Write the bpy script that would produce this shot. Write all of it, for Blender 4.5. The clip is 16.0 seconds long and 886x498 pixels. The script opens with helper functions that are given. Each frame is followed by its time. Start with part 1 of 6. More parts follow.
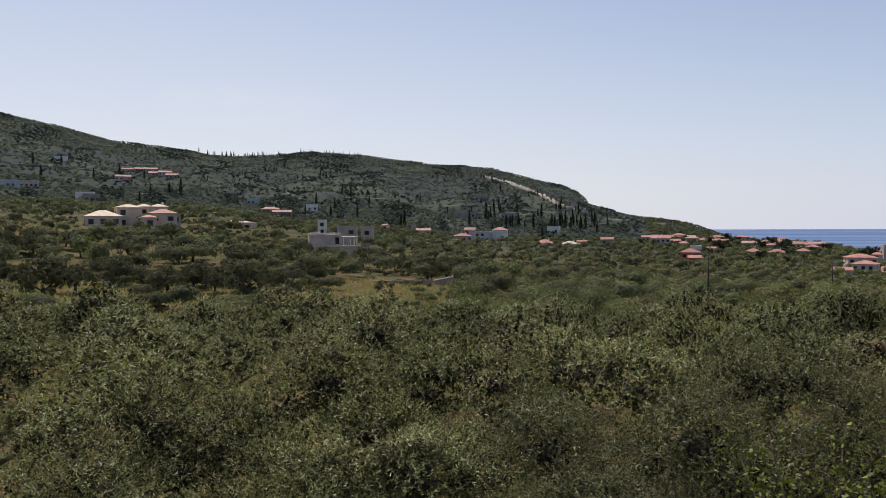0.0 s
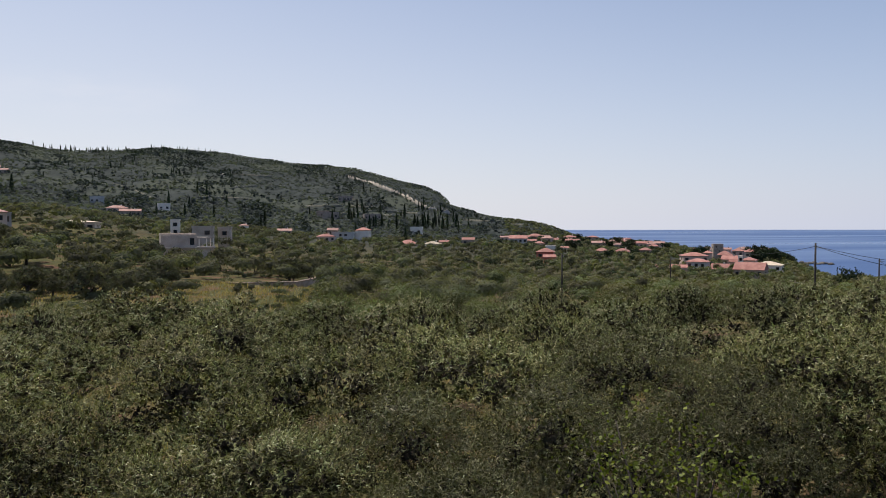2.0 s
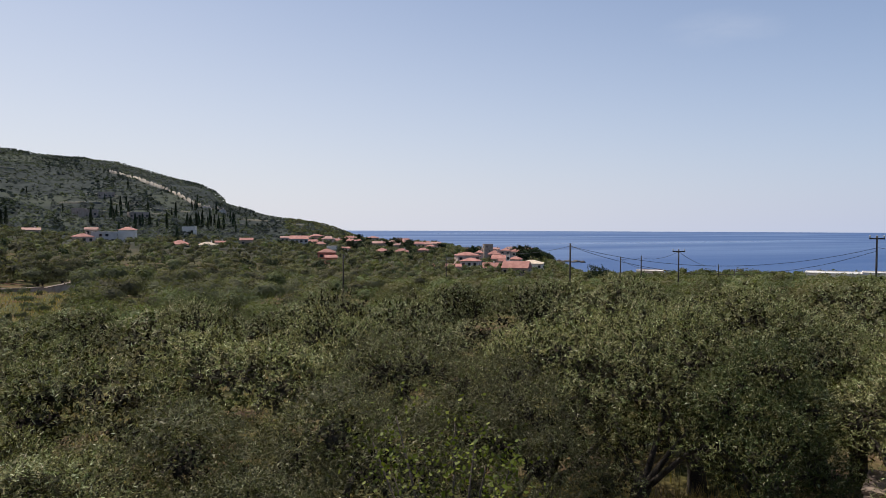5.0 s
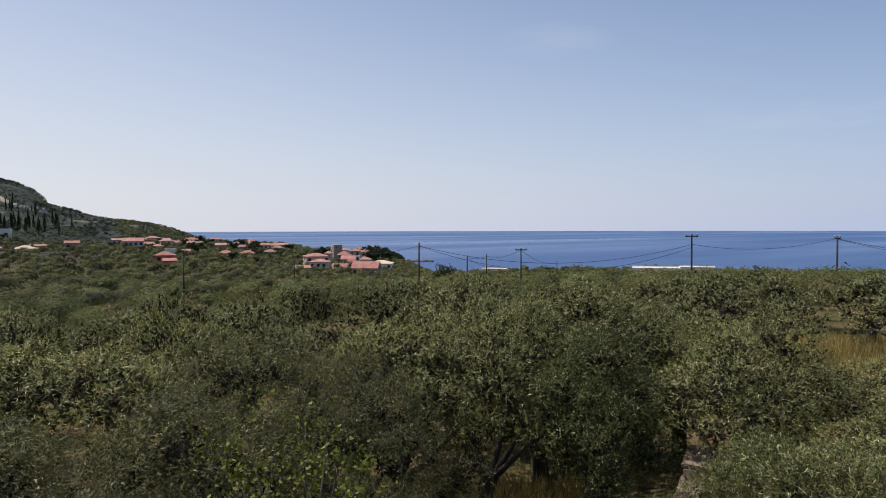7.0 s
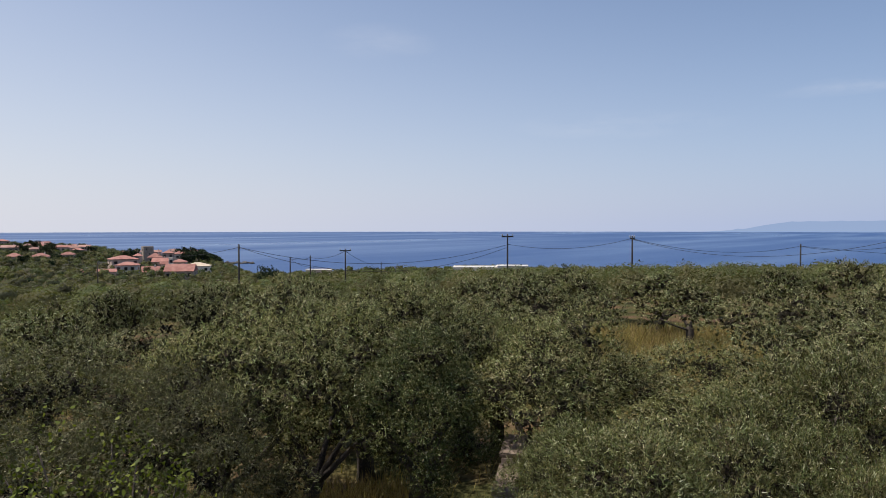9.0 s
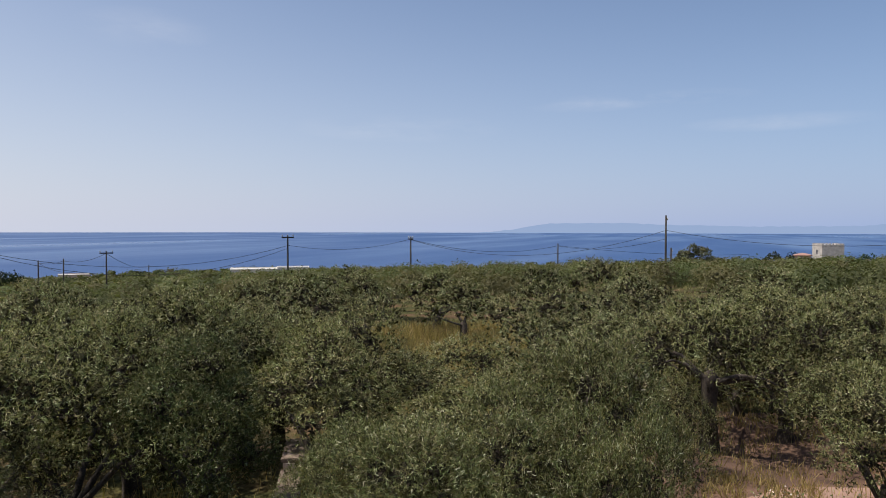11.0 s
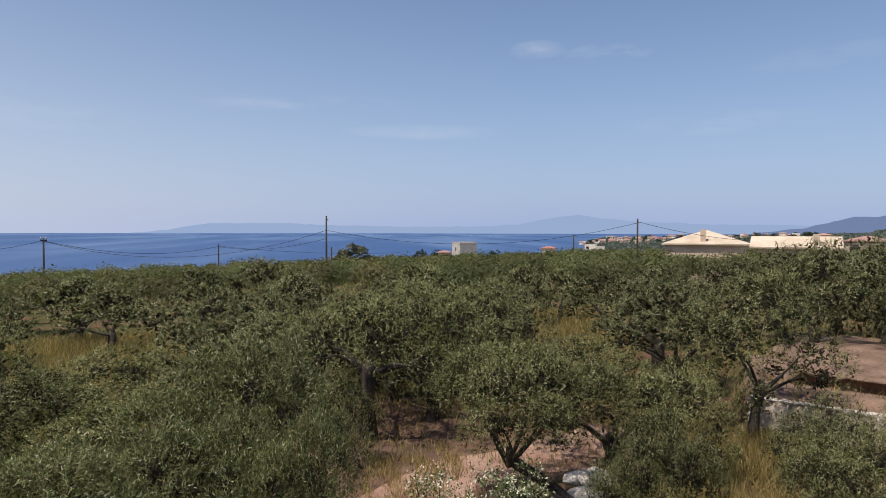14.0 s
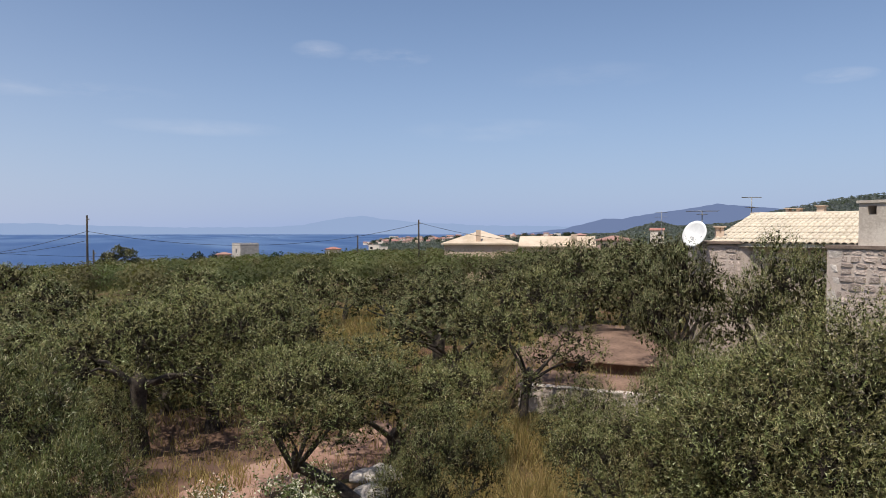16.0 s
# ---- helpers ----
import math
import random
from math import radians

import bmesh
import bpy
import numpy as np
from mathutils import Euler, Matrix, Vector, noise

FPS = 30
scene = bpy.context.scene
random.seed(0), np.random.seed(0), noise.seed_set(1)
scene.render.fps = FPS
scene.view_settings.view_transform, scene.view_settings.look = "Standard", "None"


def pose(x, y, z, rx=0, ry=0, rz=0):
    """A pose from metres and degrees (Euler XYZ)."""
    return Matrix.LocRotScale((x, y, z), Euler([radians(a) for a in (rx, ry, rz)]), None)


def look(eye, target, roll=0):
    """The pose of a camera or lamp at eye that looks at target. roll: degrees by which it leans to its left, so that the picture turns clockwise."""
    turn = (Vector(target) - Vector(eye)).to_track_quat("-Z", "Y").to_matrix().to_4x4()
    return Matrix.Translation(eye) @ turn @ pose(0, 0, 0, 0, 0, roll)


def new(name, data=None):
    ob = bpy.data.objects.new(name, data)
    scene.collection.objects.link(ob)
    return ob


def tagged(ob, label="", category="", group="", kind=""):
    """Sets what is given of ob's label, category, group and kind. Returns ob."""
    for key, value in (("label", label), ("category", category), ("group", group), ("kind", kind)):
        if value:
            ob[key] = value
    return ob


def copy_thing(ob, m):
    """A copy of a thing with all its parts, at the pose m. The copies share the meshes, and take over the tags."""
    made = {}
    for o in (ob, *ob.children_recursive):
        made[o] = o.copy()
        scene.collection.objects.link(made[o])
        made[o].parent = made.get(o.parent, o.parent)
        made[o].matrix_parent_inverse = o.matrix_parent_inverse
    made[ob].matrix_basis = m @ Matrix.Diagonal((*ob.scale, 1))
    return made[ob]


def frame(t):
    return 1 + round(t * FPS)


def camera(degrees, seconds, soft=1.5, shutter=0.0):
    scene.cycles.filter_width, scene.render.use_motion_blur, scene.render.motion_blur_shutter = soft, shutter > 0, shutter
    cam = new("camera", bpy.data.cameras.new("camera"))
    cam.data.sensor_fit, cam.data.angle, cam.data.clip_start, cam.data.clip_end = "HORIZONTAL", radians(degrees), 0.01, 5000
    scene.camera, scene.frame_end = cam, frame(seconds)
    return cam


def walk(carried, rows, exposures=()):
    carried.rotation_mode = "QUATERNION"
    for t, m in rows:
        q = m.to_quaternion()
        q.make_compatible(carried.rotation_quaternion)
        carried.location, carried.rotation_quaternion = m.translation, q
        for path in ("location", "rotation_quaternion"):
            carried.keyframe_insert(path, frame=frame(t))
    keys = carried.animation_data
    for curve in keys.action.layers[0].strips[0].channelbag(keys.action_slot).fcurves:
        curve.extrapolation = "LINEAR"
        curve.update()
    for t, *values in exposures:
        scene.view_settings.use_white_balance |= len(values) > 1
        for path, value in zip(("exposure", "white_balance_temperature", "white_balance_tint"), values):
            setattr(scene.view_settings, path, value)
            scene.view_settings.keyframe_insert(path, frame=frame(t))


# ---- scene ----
cam = camera(64.18, 16.0, soft=0.5)
EYE = 5.8                      # eye above the ground at its foot
SEA = EYE - 28.0               # level of the sea
TURN = (
    (0, 0.00, -1.83, 0.27),
    (0.5, -2.76, -1.86, 0.22),
    (1, -5.49, -1.85, 0.15),
    (1.5, -8.22, -1.85, 0.15),
    (2, -11.04, -1.84, 0.17),
    (2.5, -13.92, -1.84, 0.15),
    (3, -16.84, -1.87, 0.10),
    (3.5, -19.73, -1.84, 0.11),
    (4, -22.68, -1.84, -0.04),
    (6.5, -37.69, -1.76, 0.06),
    (7, -40.80, -1.77, 0.12),
    (7.5, -44.02, -1.73, 0.05),
    (8, -47.26, -1.73, 0.04),
    (8.5, -51.03, -1.72, 0.03),
    (9, -54.98, -1.73, 0.04),
    (11.5, -77.16, -1.66, -0.20),
    (12, -81.67, -1.66, -0.25),
    (12.5, -86.13, -1.60, -0.13),
    (13, -90.56, -1.64, -0.24),
    (13.5, -94.99, -1.60, -0.14),
    (14, -99.47, -1.60, -0.11),
    (14.5, -103.95, -1.58, -0.03),
    (15, -108.13, -1.55, -0.11),
    (15.5, -112.58, -1.54, 0.02),
    (16, -116.83, -1.52, -0.06),
)                              # seconds, yaw, pitch, roll
walk(cam, [(t, pose(0, 0, EYE, 90 + pitch, roll, yaw)) for t, yaw, pitch, roll in TURN],
     [(0.0, 0.0, 6500, 10), (16.0, 0.0, 6500, 10)])

# ---- light: high sun behind the southern hills, hazy sky ----
SUN_AZ, SUN_EL = -28.0, 64.0
world = bpy.data.worlds.new("sky")
scene.world = world
world.use_nodes = True
wn, wl = world.node_tree.nodes, world.node_tree.links
sky = wn.new("ShaderNodeTexSky")
sky.sky_type, sky.sun_disc = "NISHITA", False
sky.sun_elevation, sky.sun_rotation = radians(SUN_EL), radians(SUN_AZ)
sky.altitude, sky.air_density, sky.dust_density, sky.ozone_density = 0, 1.0, 0.6, 2.5
# summer haze: thickest at the horizon, brightest below the sun
geo = wn.new("ShaderNodeTexCoord")
sep = wn.new("ShaderNodeSeparateXYZ")
wl.new(geo.outputs["Generated"], sep.inputs[0])


def sky_math(op, a, b):
    nd = wn.new("ShaderNodeMath")
    nd.operation, nd.use_clamp = op, op == "POWER"
    for s, v in zip(nd.inputs, (a, b)):
        if isinstance(v, (int, float)):
            s.default_value = v
        else:
            wl.new(v, s)
    return nd.outputs[0]


def sky_mix(fac, a, b):
    nd = wn.new("ShaderNodeMix")
    nd.data_type = "RGBA"
    for key, v in (("Factor", fac), ("A", a), ("B", b)):
        if isinstance(v, (tuple, float)):
            nd.inputs[key].default_value = v
        else:
            wl.new(v, nd.inputs[key])
    return nd.outputs["Result"]


dot = wn.new("ShaderNodeVectorMath")
dot.operation = "DOT_PRODUCT"
wl.new(geo.outputs["Generated"], dot.inputs[0])
dot.inputs[1].default_value = (math.sin(radians(SUN_AZ)), math.cos(radians(SUN_AZ)), 0)
toward = wn.new("ShaderNodeMapRange")
toward.inputs["From Min"].default_value, toward.inputs["From Max"].default_value = -0.7, 1.0
wl.new(dot.outputs["Value"], toward.inputs["Value"])
haze = sky_mix(toward.outputs[0], (3.4, 4.5, 7.3, 1), (8.0, 7.95, 8.4, 1))
up = sky_math("ABSOLUTE", sep.outputs[2], 0)
thick = sky_math("MULTIPLY", sky_math("POWER", sky_math("SUBTRACT", 1.0, up), sky_math("SUBTRACT", 5.5, sky_math("MULTIPLY", toward.outputs[0], 3.6))), 0.9)
violet = wn.new("ShaderNodeMix")
violet.data_type, violet.blend_type = "RGBA", "MULTIPLY"
violet.inputs["Factor"].default_value, violet.inputs["B"].default_value = 1.0, (1.07, 1.06, 1.1, 1)
wl.new(sky.outputs[0], violet.inputs["A"])
veiled = sky_mix(thick, violet.outputs["Result"], haze)
# thin streaks of high cloud: bearing, elevation, half width, half height, strength
bearing = sky_math("MULTIPLY", sky_math("ARCTAN2", sep.outputs[0], sep.outputs[1]), 57.2958)
elevation = sky_math("MULTIPLY", sky_math("ARCSINE", sep.outputs[2], 0), 57.2958)
stretch = wn.new("ShaderNodeMapping")
stretch.inputs["Scale"].default_value = (4.0, 4.0, 15.0)
wl.new(geo.outputs["Generated"], stretch.inputs[0])
cirrus = wn.new("ShaderNodeTexNoise")
cirrus.inputs["Scale"].default_value, cirrus.inputs["Detail"].default_value, cirrus.inputs["Roughness"].default_value = 1.7, 7, 0.62
wl.new(stretch.outputs[0], cirrus.inputs["Vector"])
shred = wn.new("ShaderNodeMapRange")
shred.inputs["From Min"].default_value, shred.inputs["From Max"].default_value = 0.4, 0.8
wl.new(cirrus.outputs[0], shred.inputs["Value"])
cover = None
for b0, e0, bw, eh, k in ((-15.0, 9.6, 7.5, 2.2, 0.42), (-25.0, 5.8, 8.0, 2.0, 0.25), (50.0, 14.5, 5.0, 1.6, 0.18), (69.0, 8.0, 9.0, 1.2, 0.22), (107.0, 14.0, 2.4, 0.8, 0.42), (112.5, 13.6, 3.6, 0.8, 0.5),
                          (146.0, 10.8, 2.6, 0.6, 0.5), (89.0, 10.0, 8.0, 0.7, 0.28), (98.0, 7.8, 7.0, 0.7, 0.24), (84.0, 9.6, 5.0, 0.5, 0.2), (121.0, 8.0, 8.0, 1.0, 0.2), (128.0, 12.0, 7.0, 1.2, 0.16)):
    across, high = sky_math("DIVIDE", sky_math("SUBTRACT", bearing, b0), bw), sky_math("DIVIDE", sky_math("SUBTRACT", elevation, e0), eh)
    near = sky_math("MAXIMUM", sky_math("SUBTRACT", 1.0, sky_math("ADD", sky_math("MULTIPLY", across, across), sky_math("MULTIPLY", high, high))), 0.0)
    near = sky_math("MULTIPLY", near, k)
    cover = near if cover is None else sky_math("ADD", cover, near)
veiled = sky_mix(sky_math("MULTIPLY", cover, shred.outputs[0]), veiled, (7.9, 8.0, 8.7, 1))
wl.new(veiled, wn["Background"].inputs[0])
wn["Background"].inputs[1].default_value = 0.10
sun = new("sun", bpy.data.lights.new("sun", "SUN"))
sun.data.energy, sun.data.angle, sun.data.color = 5.0, radians(0.6), (1.0, 0.93, 0.82)
sa, se = radians(SUN_AZ), radians(SUN_EL)
sun.matrix_basis = look((0, 0, 60), (-math.sin(sa) * math.cos(se), -math.cos(sa) * math.cos(se), 60 - math.sin(se)))

rng = np.random.default_rng(7)


# ---- materials ----
def surface(name, a, b, size=1.0, rough=0.85, bump=0.3, grain=12.0, island=0.0, metal=0.0, detail=6.0, spread=0.15, per_object=0.0):
    """Two tones mixed by noise at two scales (metres), with fine relief."""
    m = bpy.data.materials.new(name)
    m.use_nodes = True
    n, l = m.node_tree.nodes, m.node_tree.links
    p = n["Principled BSDF"]
    p.inputs["Roughness"].default_value, p.inputs["Metallic"].default_value = rough, metal
    co = n.new("ShaderNodeTexCoord")
    big, fine = n.new("ShaderNodeTexNoise"), n.new("ShaderNodeTexNoise")
    for tex, s in ((big, 1.0 / size), (fine, grain / size)):
        tex.inputs["Scale"].default_value, tex.inputs["Detail"].default_value = s, detail
        l.new(co.outputs["Object"], tex.inputs["Vector"])
    add = n.new("ShaderNodeMath")
    add.operation = "MULTIPLY_ADD"
    l.new(fine.outputs[0], add.inputs[0])
    add.inputs[1].default_value = 0.6
    l.new(big.outputs[0], add.inputs[2])
    ramp = n.new("ShaderNodeMapRange")
    ramp.inputs["From Min"].default_value, ramp.inputs["From Max"].default_value = 0.8 - spread, 0.8 + spread
    l.new(add.outputs[0], ramp.inputs["Value"])
    mix = n.new("ShaderNodeMix")
    mix.data_type = "RGBA"
    mix.inputs["A"].default_value, mix.inputs["B"].default_value = (*a, 1), (*b, 1)
    l.new(ramp.outputs[0], mix.inputs["Factor"])
    out = mix.outputs["Result"]
    if island or per_object:
        hsv = n.new("ShaderNodeHueSaturation")
        src = n.new("ShaderNodeNewGeometry").outputs["Random Per Island"] if island else n.new("ShaderNodeObjectInfo").outputs["Random"]
        k = island or per_object
        mr = n.new("ShaderNodeMapRange")
        mr.inputs["To Min"].default_value, mr.inputs["To Max"].default_value = 1 - k, 1 + k
        l.new(src, mr.inputs["Value"])
        l.new(mr.outputs[0], hsv.inputs["Value"])
        l.new(out, hsv.inputs["Color"])
        out = hsv.outputs[0]
    l.new(out, p.inputs["Base Color"])
    if bump:
        bp = n.new("ShaderNodeBump")
        bp.inputs["Strength"].default_value, bp.inputs["Distance"].default_value = bump, 0.03
        l.new(add.outputs[0], bp.inputs["Height"])
        l.new(bp.outputs[0], p.inputs["Normal"])
    return m


def foliage(name, stops, rough=0.42, glow=0.16, tree_spread=0.4, hue_spread=0.045, shine=0.2):
    """Leaves: tones drawn at random leaf by leaf, shifted tree by tree, with light passing through."""
    m = bpy.data.materials.new(name)
    m.use_nodes = True
    n, l = m.node_tree.nodes, m.node_tree.links
    p = n["Principled BSDF"]
    ramp = n.new("ShaderNodeValToRGB")
    els = ramp.color_ramp.elements
    while len(els) < len(stops):
        els.new(0.5)
    for e, (at, c) in zip(els, stops):
        e.position, e.color = at, (*c, 1)
    l.new(n.new("ShaderNodeNewGeometry").outputs["Random Per Island"], ramp.inputs[0])
    hsv = n.new("ShaderNodeHueSaturation")
    att = n.new("ShaderNodeAttribute")
    att.attribute_name = "tint"
    info = n.new("ShaderNodeObjectInfo")
    add = n.new("ShaderNodeMath")
    l.new(att.outputs["Fac"], add.inputs[0])
    l.new(info.outputs["Random"], add.inputs[1])
    frac = n.new("ShaderNodeMath")
    frac.operation = "FRACT"
    l.new(add.outputs[0], frac.inputs[0])
    val, hue = n.new("ShaderNodeMapRange"), n.new("ShaderNodeMapRange")
    val.inputs["To Min"].default_value, val.inputs["To Max"].default_value = 1 - tree_spread, 1 + tree_spread
    hue.inputs["To Min"].default_value, hue.inputs["To Max"].default_value = 0.5 - hue_spread, 0.5 + hue_spread
    l.new(frac.outputs[0], val.inputs["Value"])
    m2 = n.new("ShaderNodeMath")
    m2.operation = "MULTIPLY"
    m2.inputs[1].default_value = 7.31
    l.new(frac.outputs[0], m2.inputs[0])
    f2 = n.new("ShaderNodeMath")
    f2.operation = "FRACT"
    l.new(m2.outputs[0], f2.inputs[0])
    l.new(f2.outputs[0], hue.inputs["Value"])
    l.new(val.outputs[0], hsv.inputs["Value"])
    l.new(hue.outputs[0], hsv.inputs["Hue"])
    l.new(ramp.outputs[0], hsv.inputs["Color"])
    l.new(hsv.outputs[0], p.inputs["Base Color"])
    p.inputs["Roughness"].default_value, p.inputs["Specular IOR Level"].default_value = rough, shine
    tr = n.new("ShaderNodeBsdfTranslucent")
    through_leaf = n.new("ShaderNodeMix")
    through_leaf.data_type, through_leaf.blend_type = "RGBA", "MULTIPLY"
    through_leaf.inputs["Factor"].default_value = 1.0
    through_leaf.inputs["B"].default_value = (1.55, 1.7, 0.75, 1)
    l.new(hsv.outputs[0], through_leaf.inputs["A"])
    l.new(through_leaf.outputs["Result"], tr.inputs[0])
    mx = n.new("ShaderNodeMixShader")
    mx.inputs[0].default_value = glow
    l.new(p.outputs[0], mx.inputs[1])
    l.new(tr.outputs[0], mx.inputs[2])
    l.new(mx.outputs[0], n["Material Output"].inputs[0])
    return m


OLIVE = foliage("olive_leaf", [(0.0, (0.045, 0.046, 0.017)), (0.35, (0.138, 0.138, 0.053)), (0.75, (0.235, 0.231, 0.097)), (0.9, (0.33, 0.323, 0.16)), (1.0, (0.62, 0.6, 0.42))], rough=0.48, glow=0.18, tree_spread=0.32, shine=0.08)
FRESH = foliage("young_olive_leaf", [(0.0, (0.036, 0.039, 0.012)), (0.35, (0.086, 0.091, 0.031)), (0.75, (0.168, 0.172, 0.064)), (0.9, (0.255, 0.253, 0.118)), (1.0, (0.55, 0.53, 0.38))], rough=0.42, glow=0.15, tree_spread=0.22, shine=0.12)
# mid and far olive leaves carry a little of the haze's blue
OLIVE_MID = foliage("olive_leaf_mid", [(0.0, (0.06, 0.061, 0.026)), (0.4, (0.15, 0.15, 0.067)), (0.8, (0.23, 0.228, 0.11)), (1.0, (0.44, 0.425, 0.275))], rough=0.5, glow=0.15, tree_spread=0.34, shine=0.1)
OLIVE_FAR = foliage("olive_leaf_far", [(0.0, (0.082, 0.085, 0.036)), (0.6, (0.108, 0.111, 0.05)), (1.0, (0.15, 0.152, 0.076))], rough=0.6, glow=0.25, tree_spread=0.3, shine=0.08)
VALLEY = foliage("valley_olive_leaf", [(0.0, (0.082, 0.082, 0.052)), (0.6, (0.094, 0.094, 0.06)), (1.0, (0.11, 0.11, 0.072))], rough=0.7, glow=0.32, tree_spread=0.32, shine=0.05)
# hill scrub and woods: the blue-grey of haze is mixed into the leaves
HAZY_SCRUB = foliage("hazed_scrub_leaf", [(0.0, (0.058, 0.067, 0.07)), (0.5, (0.07, 0.079, 0.08)), (1.0, (0.088, 0.097, 0.095))], rough=0.9, glow=0.3, tree_spread=0.32, hue_spread=0.03, shine=0.03)
HAZY_WOODS = foliage("hazed_wood_leaf", [(0.0, (0.03, 0.038, 0.04)), (0.5, (0.041, 0.05, 0.05)), (1.0, (0.058, 0.068, 0.065))], rough=0.9, glow=0.2, tree_spread=0.3, hue_spread=0.03, shine=0.03)
BROADLEAF = foliage("broad_leaf", [(0.0, (0.06, 0.078, 0.011)), (0.6, (0.115, 0.14, 0.018)), (1.0, (0.19, 0.21, 0.034))], rough=0.5, glow=0.22, tree_spread=0.06, hue_spread=0.0, shine=0.15)
FLOWER = foliage("pale_flower", [(0.0, (0.08, 0.1, 0.03)), (0.6, (0.14, 0.16, 0.06)), (0.72, (0.55, 0.52, 0.4)), (1.0, (0.75, 0.7, 0.56))], rough=0.6, tree_spread=0.1)
CYPRESS = foliage("cypress_leaf", [(0.0, (0.015, 0.025, 0.012)), (1.0, (0.045, 0.065, 0.03))], rough=0.7, glow=0.05)
# inner leaves, a darker copy: the crown's own shade put into colour
INNER_SHADE = foliage("olive_inner_shade_leaf", [(0.0, (0.026, 0.025, 0.011)), (0.7, (0.046, 0.044, 0.019)), (1.0, (0.072, 0.07, 0.031))], rough=0.6, glow=0.12, shine=0.05)
# leaves of the plain, paled and blued in place of haze
HAZY_PLAIN = foliage("hazed_plain_leaf", [(0.0, (0.105, 0.12, 0.118)), (1.0, (0.135, 0.15, 0.142))], rough=0.85, glow=0.3, tree_spread=0.24, shine=0.04)
GREYLEAF = foliage("grey_olive_leaf", [(0.0, (0.07, 0.068, 0.047)), (0.6, (0.085, 0.083, 0.058)), (1.0, (0.104, 0.102, 0.072))], rough=0.65, glow=0.3, tree_spread=0.25, shine=0.06)
# darker copy of the olive leaf, with backlit shade in its colour
DARKENED_OLIVE = foliage("darkened_olive_leaf", [(0.0, (0.052, 0.05, 0.024)), (0.5, (0.088, 0.085, 0.041)), (0.88, (0.138, 0.133, 0.067)), (1.0, (0.3, 0.285, 0.19))], rough=0.5, glow=0.16, tree_spread=0.25, hue_spread=0.03, shine=0.08)
# twig mass, darkened so that hollows in the crown read as deep shade
TWIG_SHADE = foliage("olive_twig_shade", [(0.0, (0.02, 0.017, 0.012)), (1.0, (0.04, 0.034, 0.024))], rough=0.9, glow=0.0, shine=0.08)
DARKLEAF = foliage("dark_leaf", [(0.0, (0.03, 0.035, 0.011)), (0.6, (0.066, 0.074, 0.023)), (0.88, (0.12, 0.13, 0.05)), (1.0, (0.34, 0.34, 0.2))], rough=0.5, tree_spread=0.05, shine=0.08, glow=0.08)
PINE = foliage("pine_leaf", [(0.0, (0.015, 0.025, 0.012)), (1.0, (0.048, 0.06, 0.026))], rough=0.7, glow=0.06, shine=0.1)
DRYGRASS = foliage("dry_grass", [(0.0, (0.14, 0.105, 0.042)), (0.5, (0.29, 0.215, 0.092)), (1.0, (0.45, 0.345, 0.17))], rough=0.7, glow=0.3, hue_spread=0.02)
BARK = surface("olive_bark", (0.022, 0.017, 0.013), (0.08, 0.062, 0.05), 0.25, 0.95, 0.9, 8)
POLEWOOD = surface("creosoted_wood", (0.02, 0.016, 0.013), (0.055, 0.044, 0.036), 0.6, 0.9, 0.4, 10)
CABLE = surface("black_cable", (0.012, 0.012, 0.012), (0.03, 0.03, 0.03), 1.0, 0.6, 0.0)
STUCCO = {
    "beige": surface("beige_stucco", (0.58, 0.43, 0.32), (0.7, 0.55, 0.43), 2.5, 0.9, 0.2),
    "white": surface("white_stucco", (0.8, 0.69, 0.58), (0.89, 0.79, 0.69), 2.5, 0.9, 0.2),
    "grey": surface("grey_render", (0.44, 0.41, 0.38), (0.56, 0.52, 0.49), 2.5, 0.9, 0.2),
    "concrete": surface("bare_concrete", (0.42, 0.34, 0.275), (0.55, 0.46, 0.385), 2.0, 0.95, 0.3),
    "red": surface("red_stucco", (0.36, 0.11, 0.08), (0.48, 0.17, 0.12), 2.5, 0.9, 0.2),
    "stone": surface("far_stone", (0.3, 0.23, 0.18), (0.45, 0.36, 0.3), 1.2, 0.95, 0.4),
    "pale stone": surface("pale_ashlar", (0.42, 0.375, 0.34), (0.58, 0.53, 0.49), 1.0, 0.95, 0.4),
    "pink": surface("rose_stucco", (0.5, 0.36, 0.3), (0.64, 0.48, 0.41), 2.5, 0.9, 0.2),
}
ROOF = {
    "terracotta": surface("terracotta_tile", (0.27, 0.11, 0.087), (0.39, 0.185, 0.15), 2.0, 0.85, 0.5, 10, per_object=0.16),
    "pale": surface("pale_tile", (0.46, 0.36, 0.26), (0.6, 0.49, 0.38), 2.0, 0.85, 0.5, 10, per_object=0.16),
    "rose": surface("rose_tile", (0.28, 0.148, 0.12), (0.4, 0.235, 0.195), 2.0, 0.85, 0.5, 10, per_object=0.16),
    "flat": surface("flat_roof_screed", (0.45, 0.43, 0.4), (0.6, 0.58, 0.55), 2.0, 0.9, 0.2),
}
WINDOW = surface("dark_window_glass", (0.015, 0.018, 0.022), (0.03, 0.034, 0.04), 2.0, 0.15, 0.0)
SHUTTER = surface("painted_shutter", (0.1, 0.07, 0.05), (0.17, 0.12, 0.09), 0.6, 0.7, 0.1)


